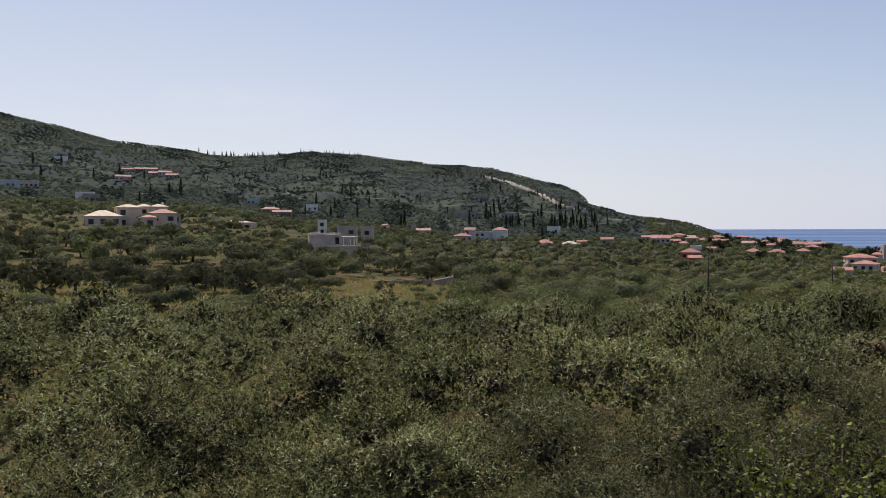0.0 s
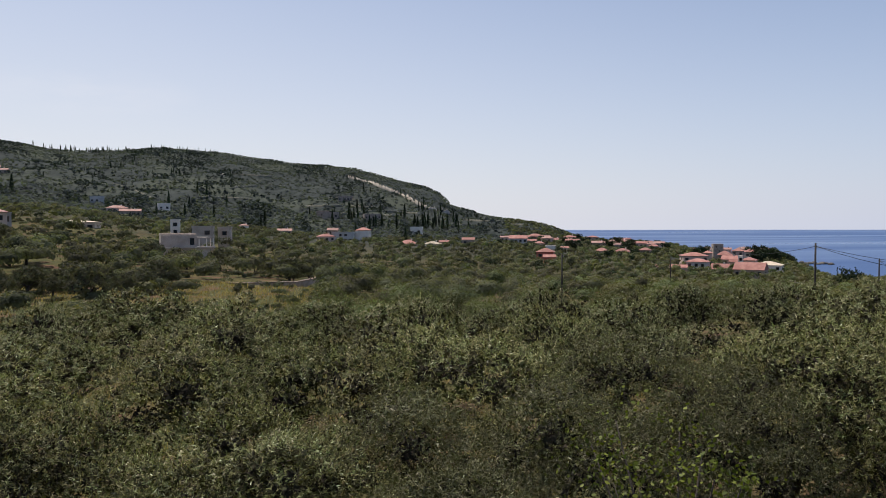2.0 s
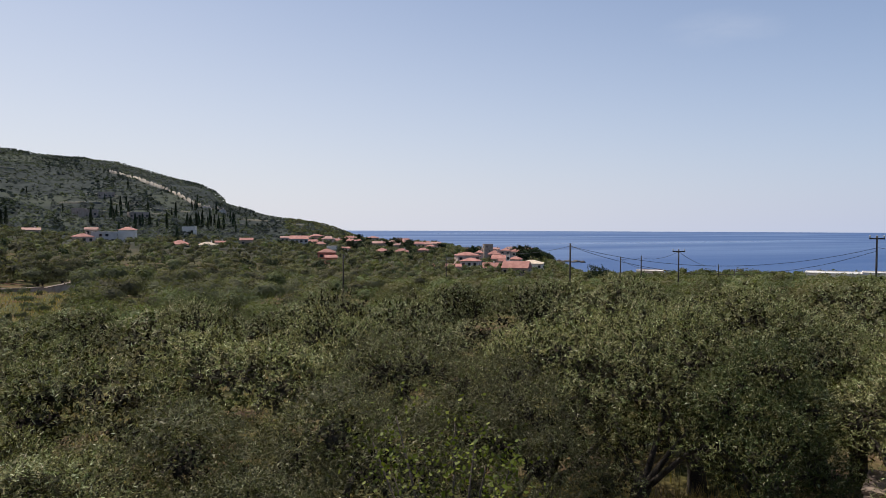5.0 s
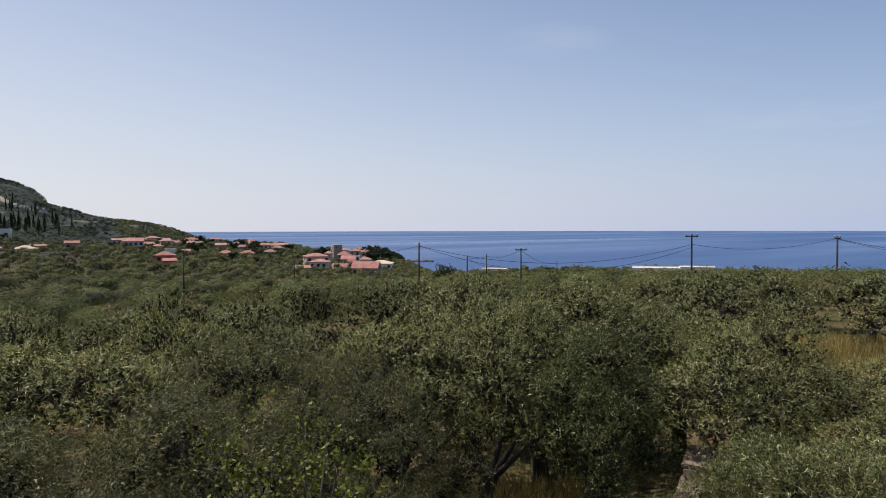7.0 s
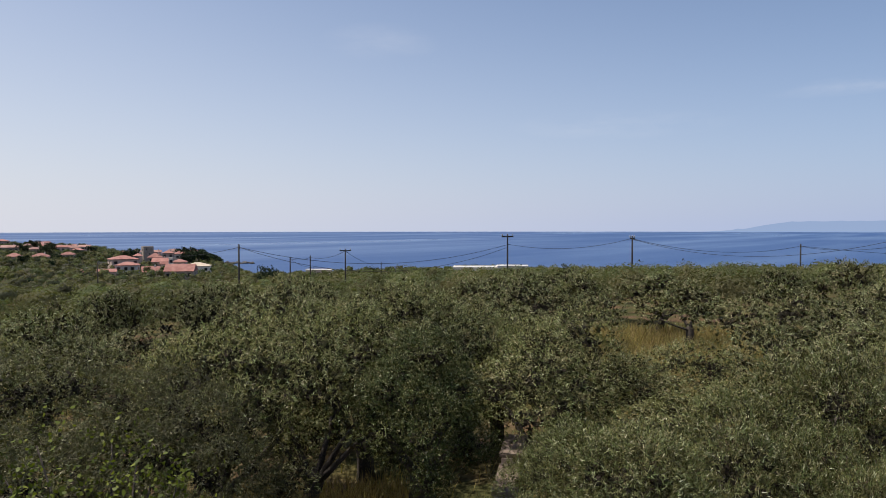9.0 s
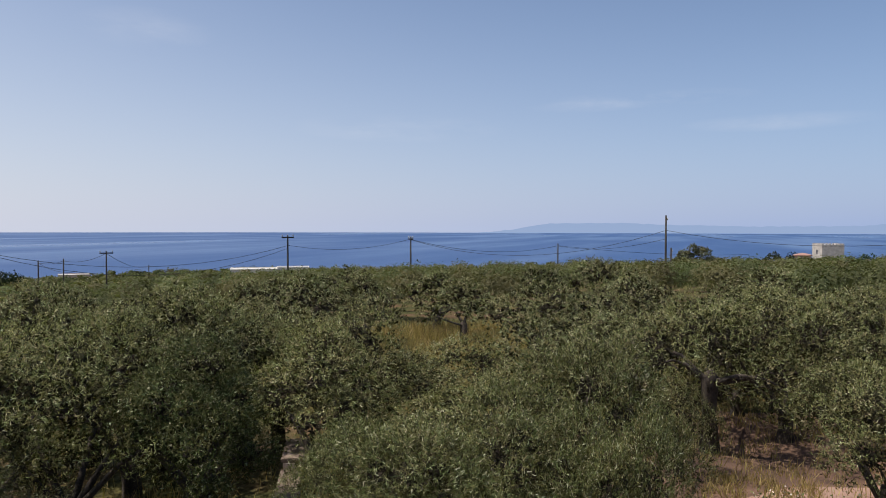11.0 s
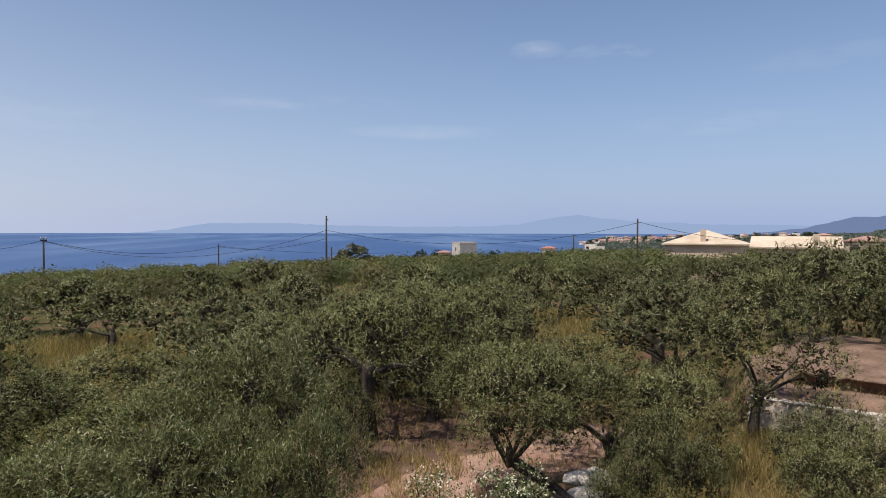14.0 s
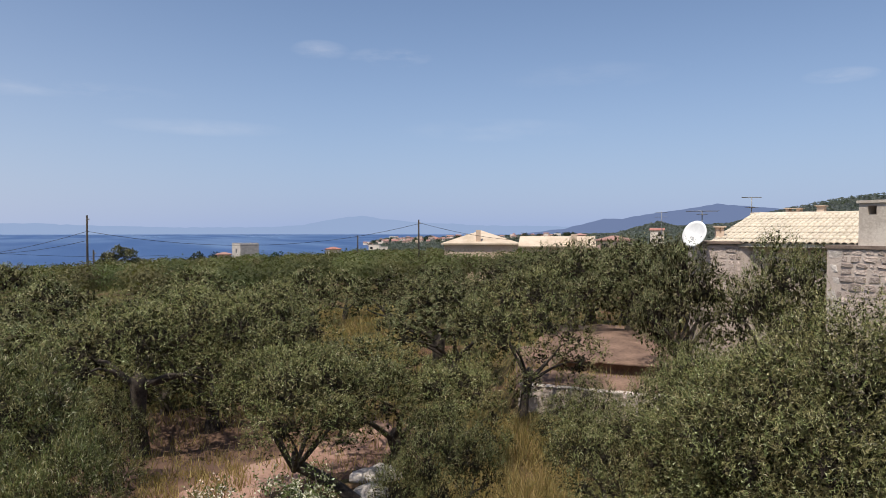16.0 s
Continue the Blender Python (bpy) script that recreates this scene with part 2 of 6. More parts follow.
def ground_material():
    """Dry red earth, straw-coloured grass and green weeds, in patches of three sizes."""
    m = bpy.data.materials.new("grove_earth")
    m.use_nodes = True
    n, l = m.node_tree.nodes, m.node_tree.links
    p = n["Principled BSDF"]
    p.inputs["Roughness"].default_value, p.inputs["Specular IOR Level"].default_value = 0.95, 0.08
    co = n.new("ShaderNodeTexCoord")
    def nz(scale, detail=6):
        t = n.new("ShaderNodeTexNoise")
        t.inputs["Scale"].default_value, t.inputs["Detail"].default_value = scale, detail
        l.new(co.outputs["Object"], t.inputs["Vector"])
        return t.outputs[0]
    def blend(fac, lo, hi, a, b):
        mr = n.new("ShaderNodeMapRange")
        mr.inputs["From Min"].default_value, mr.inputs["From Max"].default_value = lo, hi
        l.new(fac, mr.inputs["Value"])
        mx = n.new("ShaderNodeMix")
        mx.data_type = "RGBA"
        l.new(mr.outputs[0], mx.inputs["Factor"])
        for key, v in (("A", a), ("B", b)):
            if isinstance(v, tuple):
                mx.inputs[key].default_value = (*v, 1)
            else:
                l.new(v, mx.inputs[key])
        return mx.outputs["Result"]
    fine = nz(6.0, 8)
    earth = blend(fine, 0.35, 0.65, (0.08, 0.042, 0.027), (0.17, 0.098, 0.066))
    straw = blend(fine, 0.35, 0.65, (0.075, 0.056, 0.022), (0.16, 0.12, 0.046))
    green = blend(fine, 0.35, 0.65, (0.036, 0.04, 0.015), (0.092, 0.088, 0.034))
    c = blend(nz(0.22), 0.42, 0.58, earth, straw)
    c = blend(nz(0.35, 8), 0.36, 0.56, c, green)
    # low maquis covers the far slopes, haze and inner shade mixed into its colour
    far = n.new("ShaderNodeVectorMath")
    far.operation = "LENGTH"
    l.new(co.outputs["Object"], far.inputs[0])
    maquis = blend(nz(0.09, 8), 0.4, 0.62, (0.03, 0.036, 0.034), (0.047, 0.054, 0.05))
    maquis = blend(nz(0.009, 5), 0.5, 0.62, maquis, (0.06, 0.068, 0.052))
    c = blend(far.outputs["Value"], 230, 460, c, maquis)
    l.new(c, p.inputs["Base Color"])
    bp = n.new("ShaderNodeBump")
    bp.inputs["Strength"].default_value, bp.inputs["Distance"].default_value = 0.6, 0.08
    l.new(fine, bp.inputs["Height"])
    l.new(bp.outputs[0], p.inputs["Normal"])
    return m


def sea_material():
    m = bpy.data.materials.new("sea_water")
    m.use_nodes = True
    n, l = m.node_tree.nodes, m.node_tree.links
    p = n["Principled BSDF"]
    p.inputs["IOR"].default_value = 1.33
    co = n.new("ShaderNodeTexCoord")
    mp = n.new("ShaderNodeMapping")
    mp.inputs["Scale"].default_value = (0.0009, 0.006, 1)
    mp.inputs["Rotation"].default_value = (0, 0, radians(62))
    l.new(co.outputs["Object"], mp.inputs[0])
    calm = n.new("ShaderNodeTexNoise")
    calm.inputs["Scale"].default_value, calm.inputs["Detail"].default_value = 1.0, 5
    l.new(mp.outputs[0], calm.inputs["Vector"])
    mr = n.new("ShaderNodeMapRange")
    mr.inputs["From Min"].default_value, mr.inputs["From Max"].default_value = 0.4, 0.68
    mr.inputs["To Min"].default_value, mr.inputs["To Max"].default_value = 0.42, 0.27
    l.new(calm.outputs[0], mr.inputs["Value"])
    l.new(mr.outputs[0], p.inputs["Roughness"])
    slick = n.new("ShaderNodeMapRange")
    slick.inputs["From Min"].default_value, slick.inputs["From Max"].default_value = 0.5, 0.64
    l.new(calm.outputs[0], slick.inputs["Value"])
    pale = n.new("ShaderNodeMix")
    pale.data_type = "RGBA"
    pale.inputs["A"].default_value, pale.inputs["B"].default_value = (0.025, 0.07, 0.196, 1), (0.052, 0.108, 0.245, 1)
    l.new(slick.outputs[0], pale.inputs["Factor"])
    l.new(pale.outputs["Result"], p.inputs["Base Color"])
    wv = n.new("ShaderNodeTexNoise")
    wv.inputs["Scale"].default_value, wv.inputs["Detail"].default_value = 0.25, 6
    l.new(co.outputs["Object"], wv.inputs["Vector"])
    bp = n.new("ShaderNodeBump")
    bp.inputs["Strength"].default_value, bp.inputs["Distance"].default_value = 0.5, 0.5
    l.new(wv.outputs[0], bp.inputs["Height"])
    l.new(bp.outputs[0], p.inputs["Normal"])
    return m


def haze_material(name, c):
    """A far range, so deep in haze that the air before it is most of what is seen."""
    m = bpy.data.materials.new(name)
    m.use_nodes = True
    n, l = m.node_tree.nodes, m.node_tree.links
    # painted haze: an even glow, untouched by sun or sky
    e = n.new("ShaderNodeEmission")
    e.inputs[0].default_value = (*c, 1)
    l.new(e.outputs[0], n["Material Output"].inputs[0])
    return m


# ---- lie of the land: heights against the eye, by bearing (degrees right of south) and distance ----
def at(az, r, z=0.0):
    a = radians(az)
    return Vector((r * math.sin(a), r * math.cos(a), z))


BEARING = np.array((-60, -33, -20, -8, 2, 10, 20, 27, 36, 42, 55, 70, 85, 100, 112, 126, 142, 165), float)
NEAR = np.array((
    (-6.2, -6.6, -6.8, -7.0, -7.2, -7.2, -7.2, -7.1, -6.9, -6.8, -6.6, -6.3, -6.1, -6.0, -5.8, -5.2, -5.0, -5.0),
    (-7.5, -9.0, -9.3, -9.6, -9.8, -9.8, -9.5, -9.2, -8.7, -8.3, -7.9, -7.2, -6.7, -6.3, -6.0, -5.3, -5.0, -5.0),
    (-5.0, -7.0, -7.8, -8.4, -9.5, -10.8, -11.5, -11.5, -11.5, -11.5, -11.2, -10.0, -9.2, -8.3, -7.6, -6.8, -5.5, -5.0)))
FAR = np.array((
    (1.0, -2.5, -3.5, -8.5, -12.0, -13.5, -15.5, -16.5, -17.0, -15.5, -14.5, -14.0, -12.0, -10.0, -9.0, -8.5, -7.0, -5.0),
    (10.0, 6.0, 5.0, -4.5, -12.5, -14.5, -17.0, -20.5, -23.0, -21.5, -19.5, -20.5, -20.0, -17.0, -11.5, -11.0, -9.0, -6.0),
    (24.0, 14.0, 10.0, 0.0, -7.0, -10.0, -15.0, -18.0, -22.0, -33.0, -34.0, -34.0, -33.0, -31.0, -22.0, -13.5, -11.0, -5.0),
    (60.0, 40.0, 30.0, 18.0, 6.0, 2.0, -12.5, -17.0, -36.0, -40.0, -40.0, -40.0, -40.0, -38.0, -29.5, -16.0, -10.0, 5.0)))
RINGS = np.array((0, 14, 30, 60, 110, 180, 300, 450, 700, 1100, 5000), float)
ROWS_Z = np.vstack([np.full((2, 18), -5.8), NEAR, FAR, FAR[3:4], FAR[3:4]])
ROWS_Z[-2:, 7:14] = -45
RIDGE_AZ = np.array((-60, -31.9, -28.5, -24.9, -21, -17.8, -15.3, -10.5, -6, -1, 4, 7.6, 9.8, 10.9, 11.4, 11.6, 14.2, 18.4, 19.4, 20.4, 24))
RIDGE_EL = np.array((9.0, 7.86, 7.25, 6.33, 5.99, 5.5, 5.45, 5.9, 5.65, 5.0, 4.65, 3.66, 3.1, 2.55, 2.1, 1.7, 0.9, 0.22, -0.2, -0.6, -1.4))
NORTH_AZ = np.array((105, 112, 126, 130.6, 132, 133.8, 135.2, 139, 142, 146, 149, 165))
NORTH_EL = np.array((-1.1, -0.75, -0.42, -0.3, 0.15, 0.6, 0.25, 0.5, 1.4, 2.2, 2.55, 3.4))


def smooth(x):
    x = np.clip(x, 0, 1)
    return x * x * (3 - 2 * x)


def land(az, r):
    """World height of the ground at a bearing and distance (arrays)."""
    az, r = np.broadcast_arrays(np.asarray(az, float), np.asarray(r, float))
    lr = np.log(r + 12.0)
    lk = np.log(RINGS + 12.0)
    i = np.clip(np.searchsorted(lk, lr) - 1, 0, len(lk) - 2)
    f = np.clip((lr - lk[i]) / (lk[i + 1] - lk[i]), 0, 1)
    a = np.clip(az, -60, 165)
    j = np.clip(np.searchsorted(BEARING, a) - 1, 0, len(BEARING) - 2)
    g = smooth((a - BEARING[j]) / (BEARING[j + 1] - BEARING[j]))
    z = ((1 - f) * ((1 - g) * ROWS_Z[i, j] + g * ROWS_Z[i, j + 1]) + f * ((1 - g) * ROWS_Z[i + 1, j] + g * ROWS_Z[i + 1, j + 1]))
    # southern hill
    top = 1450 - 6.0 * np.clip(a + 33, 0, 56)
    base = (1 - g) * ROWS_Z[7, j] + g * ROWS_Z[7, j + 1]
    zr = top * np.tan(np.radians(np.interp(a, RIDGE_AZ, RIDGE_EL)))
    u = (r - 450) / (top - 450)
    wob = 5.0 * np.sin(r / 61.0 + a * 0.35) * np.sin(a * 0.9 + r / 190.0) + 2.5 * np.sin(r / 17.0 + a * 0.5)
    hill = base + (zr - base) * np.where(u < 1, np.clip(u, 0, 1) ** 1.12, 1 - 0.5 * (u - 1)) - 90 * np.clip(u - 1, 0, 3) + wob * np.clip(u * 4, 0, 1) * np.clip((1 - u) * 6, 0, 1)
    w = smooth((23.5 - a) / 4.0)
    z = np.where(r > 450, w * hill + (1 - w) * z, z)
    # northern rise
    u = (r - 700) / 800.0
    b7 = (1 - g) * ROWS_Z[8, j] + g * ROWS_Z[8, j + 1]
    zn = 1500 * np.tan(np.radians(np.interp(a, NORTH_AZ, NORTH_EL)))
    rise = b7 + (zn - b7) * np.where(u < 1, np.clip(u, 0, 1) ** 1.2, 1 - 0.4 * (u - 1)) - 60 * np.clip(u - 1, 0, 3)
    w = smooth((a - 110.0) / 2.5)
    z = np.where(r > 700, w * rise + (1 - w) * z, z)
    step = smooth((a - 121.5) / 1.5) * smooth((r - 21.0) / 0.7) * smooth((46 - r) / 12)
    z = z * (1 - step) + step * -4.75
    z = z + 0.12 * np.sin(az * r * 0.009 + r * 0.31) * np.clip(r / 20, 0, 1)
    return z + EYE


def height(az, r):
    return float(land(az, r))


def site(az, el, lo=300.0, hi=1600.0):
    """Distance at which the sight line at that bearing and elevation meets the ground."""
    r = np.linspace(lo, hi, 900)
    over = land(np.full_like(r, az), r) - EYE - r * math.tan(radians(el))
    k = np.nonzero(over >= 0)[0]
    return float(r[k[0]]) if len(k) else hi


def mesh_of(name, verts, faces, mat, smooth_faces=False, tint=None):
    """A mesh from arrays: verts (n, 3), faces (m, k)."""
    me = bpy.data.meshes.new(name)
    verts, faces = np.asarray(verts, np.float32), np.asarray(faces, np.int32)
    m, k = faces.shape
    me.vertices.add(len(verts))
    me.vertices.foreach_set("co", verts.ravel())
    me.loops.add(m * k)
    me.loops.foreach_set("vertex_index", faces.ravel())
    me.polygons.add(m)
    me.polygons.foreach_set("loop_start", np.arange(0, m * k, k, dtype=np.int32))
    me.polygons.foreach_set("loop_total", np.full(m, k, np.int32))
    if smooth_faces:
        me.polygons.foreach_set("use_smooth", np.ones(m, bool))
    if tint is not None:
        me.attributes.new("tint", "FLOAT", "FACE").data.foreach_set("value", np.asarray(tint, np.float32))
    me.materials.append(mat)
    me.update()
    me.validate()
    return me


def part(name, data, parent, label="", mat=None):
    """One mesh object under a thing or a part; data is a mesh or a bmesh."""
    if isinstance(data, bmesh.types.BMesh):
        me = bpy.data.meshes.new(name)
        data.to_mesh(me)
        data.free()
        me.materials.append(mat)
        data = me
    ob = new(name, data)
    ob.parent = parent
    return tagged(ob, label)


def box(bm, x0, x1, y0, y1, z0, z1):
    v = [bm.verts.new((x, y, z)) for z in (z0, z1) for x, y in ((x0, y0), (x1, y0), (x1, y1), (x0, y1))]
    for f in ((3, 2, 1, 0), (4, 5, 6, 7), (0, 1, 5, 4), (1, 2, 6, 5), (2, 3, 7, 6), (3, 0, 4, 7)):
        bm.faces.new([v[i] for i in f])
    return bm


def tube(points, radii, sides=8, wobble=0.0, seed=0):
    """Verts and quads of a tapering tube along points."""
    pts = [Vector(p) for p in points]
    rr = random.Random(seed)
    verts, faces = [], []
    for i, p in enumerate(pts):
        d = (pts[min(i + 1, len(pts) - 1)] - pts[max(i - 1, 0)]).normalized()
        s = d.orthogonal().normalized() if i == 0 else (s - d * s.dot(d)).normalized()
        t = d.cross(s)
        for k in range(sides):
            a = 2 * math.pi * k / sides
            q = radii[i] * (1 + wobble * (rr.random() - 0.5) * 2 + 0.6 * wobble * math.sin(3 * a + i * 0.7))
            verts.append(p + (s * math.cos(a) + t * math.sin(a)) * q)
    for i in range(len(pts) - 1):
        for k in range(sides):
            a, b = i * sides + k, i * sides + (k + 1) % sides
            faces.append((a, b, b + sides, a + sides))
    verts += [pts[0], pts[-1]]
    n = len(pts) * sides
    for k in range(sides):
        faces.append((n, (k + 1) % sides, k, k))
        e = (len(pts) - 1) * sides
        faces.append((n + 1, e + k, e + (k + 1) % sides, e + (k + 1) % sides))
    return verts, faces


def tube_mesh(name, points, radii, mat, sides=8, wobble=0.0, seed=0):
    v, f = tube(points, radii, sides, wobble, seed)
    me = bpy.data.meshes.new(name)
    me.from_pydata(v, [], [tuple(dict.fromkeys(q)) for q in f])
    for p in me.polygons:
        p.use_smooth = True
    me.materials.append(mat)
    return me


# ---- ground and sea ----
az_grid = np.concatenate([np.arange(-50, 165, 1.1), np.arange(165, 310, 5.0)])
r_grid = np.concatenate([[0.0], np.geomspace(2.0, 60, 95), np.geomspace(63, 1700, 120), np.geomspace(1800, 4900, 12)])
A, R = np.meshgrid(az_grid, r_grid)
az_eff = np.where(A > 165, np.where(A < 237, 165, -60), A)
Z = land(az_eff, R)
Z = np.maximum(Z, SEA - 3.0)
V = np.stack([R * np.sin(np.radians(A)), R * np.cos(np.radians(A)), Z], -1).reshape(-1, 3)
na, nr = len(az_grid), len(r_grid)
ii, jj = np.meshgrid(np.arange(nr - 1), np.arange(na), indexing="ij")
F = np.stack([ii * na + jj, (ii + 1) * na + jj, (ii + 1) * na + (jj + 1) % na, ii * na + (jj + 1) % na], -1).reshape(-1, 4)
ground = new("ground", mesh_of("ground", V, F[:, ::-1], ground_material(), True))
tagged(ground, "dry reddish earth with straw grass and green weeds", "ground", kind="structure")

ang = np.radians(np.arange(0, 360, 2.0))
rings = [150.0, 400, 900, 2000, 4950]
V = np.array([(r * math.sin(a), r * math.cos(a), SEA) for r in rings for a in ang])
n = len(ang)
F = np.array([(i * n + k, i * n + (k + 1) % n, (i + 1) * n + (k + 1) % n, (i + 1) * n + k) for i in range(len(rings) - 1) for k in range(n)])
water = new("water", mesh_of("water", V, F, sea_material()))
tagged(water, "calm deep blue sea with paler smooth streaks", "sea", kind="structure")


def far_range(name, label, crest_az, crest_el, r, colour, seed):
    """A mountain chain on the horizon, a solid ridge with a back slope."""
    az = np.arange(crest_az[0], crest_az[-1], 0.12)
    el = np.interp(az, crest_az, crest_el)
    rr = np.random.default_rng(seed)
    jag = np.interp(az, np.arange(az[0] - 1, az[-1] + 1, 0.4), rr.normal(0, 0.02, len(np.arange(az[0] - 1, az[-1] + 1, 0.4))))
    z = np.maximum(EYE + r * np.tan(np.radians(el + jag)), SEA - 5)
    x, y = np.sin(np.radians(az)), np.cos(np.radians(az))
    rows = [np.stack([x * q, y * q, zz], -1) for q, zz in ((r - 120, np.full_like(z, SEA - 5)), (r, z), (r + 120, np.full_like(z, SEA - 5)))]
    n = len(az)
    F = np.array([(i * n + k, i * n + k + 1, (i + 1) * n + k + 1, (i + 1) * n + k) for i in range(2) for k in range(n - 1)])
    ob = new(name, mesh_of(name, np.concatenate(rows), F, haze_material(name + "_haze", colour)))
    return tagged(ob, label, "mountains", kind="structure")


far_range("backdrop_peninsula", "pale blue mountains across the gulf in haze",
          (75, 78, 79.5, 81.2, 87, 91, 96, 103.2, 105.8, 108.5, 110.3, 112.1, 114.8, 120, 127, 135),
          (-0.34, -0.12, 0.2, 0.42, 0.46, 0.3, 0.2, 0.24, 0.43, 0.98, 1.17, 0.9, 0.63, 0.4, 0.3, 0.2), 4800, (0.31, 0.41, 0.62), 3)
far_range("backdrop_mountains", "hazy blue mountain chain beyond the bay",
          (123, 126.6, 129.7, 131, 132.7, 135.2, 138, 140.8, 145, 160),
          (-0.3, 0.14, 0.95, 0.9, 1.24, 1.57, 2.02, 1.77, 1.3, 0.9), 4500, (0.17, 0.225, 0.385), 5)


# ---- olive trees ----
def sprigs(rr, lobes, n, per, length, leaf_l, leaf_w, lo, hi, lift=0.5, corners=4, along=0.4, ruffle=0.4, up=0.35):
    """Verts and faces of leaves set along short sprigs that point out of the lobes."""
    m = n * 4
    pick = rr.choice(len(lobes), m, p=lobes[:, 3] ** 2 / np.sum(lobes[:, 3] ** 2))
    c = lobes[pick]
    d = rr.normal(size=(m, 3))
    d[:, 2] += up
    d /= np.linalg.norm(d, axis=1)[:, None]
    base = c[:, :3] + d * (c[:, 3] * rr.uniform(lo, hi, m))[:, None] * np.array((1, 1, 0.9))
    # keep to the outside of the crown, where the light is
    buried = np.zeros(m)
    for x, y, z, q in lobes:
        buried += ((base[:, 0] - x) ** 2 + (base[:, 1] - y) ** 2 + (base[:, 2] - z) ** 2) < (min(0.8, lo) * q) ** 2
    rank = buried + np.where(d[:, 2] < -0.72, 1.5, 0) + rr.uniform(0, 0.9, m)
    keep = rr.permutation(np.argsort(rank)[:n])
    base, d = base[keep], d[keep]
    tone = np.repeat((pick[keep] * 0.618) % 1.0 * 0.22 + rr.uniform(0, 0.1, n), per)
    ax = d + rr.normal(size=(n, 3)) * 0.8 + np.array((0, 0, lift))
    ax /= np.linalg.norm(ax, axis=1)[:, None]
    base, ax = np.repeat(base, per, 0), np.repeat(ax, per, 0)
    k = len(base)
    step = np.tile(np.linspace(0, 1, per), n) * length * rr.uniform(0.8, 1.15, k)
    side = np.cross(ax, rr.normal(size=(k, 3)))
    side /= np.linalg.norm(side, axis=1)[:, None] + 1e-9
    p0 = base + ax * step[:, None]
    ld = ax * along + side * 0.85 + rr.normal(size=(k, 3)) * 0.25
    ld /= np.linalg.norm(ld, axis=1)[:, None]
    out = base - np.average(lobes[:, :3], axis=0, weights=lobes[:, 3])
    out /= np.linalg.norm(out, axis=1)[:, None] + 1e-9
    face = np.repeat(d, per, 0) * 0.8 + out * 0.5 + np.array((0, 0, 0.15)) + rr.normal(size=(k, 3)) * ruffle
    wd = np.cross(ld, face)
    wd /= np.linalg.norm(wd, axis=1)[:, None] + 1e-9
    s = rr.uniform(0.7, 1.25, k)[:, None]
    L, W = leaf_l * s, leaf_w * s * 0.5
    if corners == 3:
        W = W * 1.1
        verts = np.stack([p0 + wd * W, p0 + ld * L, p0 - wd * W], 1).reshape(-1, 3)
        return verts, np.arange(k * 3).reshape(-1, 3), tone
    if corners == 6:
        fold = np.cross(ld, wd) * W * 0.35
        verts = np.stack([p0, p0 + ld * L * 0.25 + wd * W * 0.8 + fold, p0 + ld * L * 0.6 + wd * W + fold, p0 + ld * L, p0 + ld * L * 0.6 - wd * W + fold, p0 + ld * L * 0.25 - wd * W * 0.8 + fold], 1).reshape(-1, 3)
        return verts, np.arange(k * 6).reshape(-1, 6), tone
    verts = np.stack([p0, p0 + ld * L * 0.5 + wd * W, p0 + ld * L, p0 + ld * L * 0.5 - wd * W], 1).reshape(-1, 3)
    return verts, np.arange(k * 4).reshape(-1, 4), tone


def join(*sets):
    vs, fs, ts, o = [], [], [], 0
    for v, f, t in sets:
        ts.append(t)
        vs.append(v)
        fs.append(f + o)
        o += len(v)
    return np.concatenate(vs), np.concatenate(fs), np.concatenate(ts)


def crown_lobes(rr, h, radius, n, skirt, low=0.37):
    """Rounded masses of an uneven dome, each x, y, z, size."""
    out = []
    for i in range(n):
        a = 2 * math.pi * (i * 0.618 + rr.uniform(-0.06, 0.06))
        q = math.sqrt((i + 0.5) / n)
        rad = (radius * 0.7) * q * rr.uniform(0.85, 1.15)
        dome = 1 - 0.8 * q ** 2.0
        z = h * (low + (0.84 - low) * dome * rr.uniform(0.8, 1.05))
        if i % 3 == 2:
            z -= h * 0.1 * q
        out.append((rad * math.cos(a), rad * math.sin(a), z, rr.uniform(0.58, 0.9) * radius / 2.4))
    for i in range(skirt):
        a = 2 * math.pi * (i + 0.4 * rr.random()) / skirt
        out.append((0.66 * radius * math.cos(a), 0.66 * radius * math.sin(a), h * rr.uniform(0.27, 0.36), rr.uniform(0.4, 0.6) * radius / 2.4))
    return np.array(out)


def clumps(rr, lobes, per):
    """Smaller leafy clumps that break up the surface of the lobes."""
    out = [lobes]
    mid = np.average(lobes[:, :3], axis=0)
    for x, y, z, q in lobes:
        d = rr.normal(size=(per, 3)) * 0.8 + (np.array((x, y, z)) - mid) / (np.linalg.norm(np.array((x, y, z)) - mid) + 0.3) * 0.6 + np.array((0, 0, 0.25))
        d /= np.linalg.norm(d, axis=1)[:, None]
        out.append(np.concatenate([np.array((x, y, z)) + d * q * rr.uniform(0.62, 0.92, per)[:, None], (q * rr.uniform(0.3, 0.56, per))[:, None]], 1))
    return np.concatenate(out)


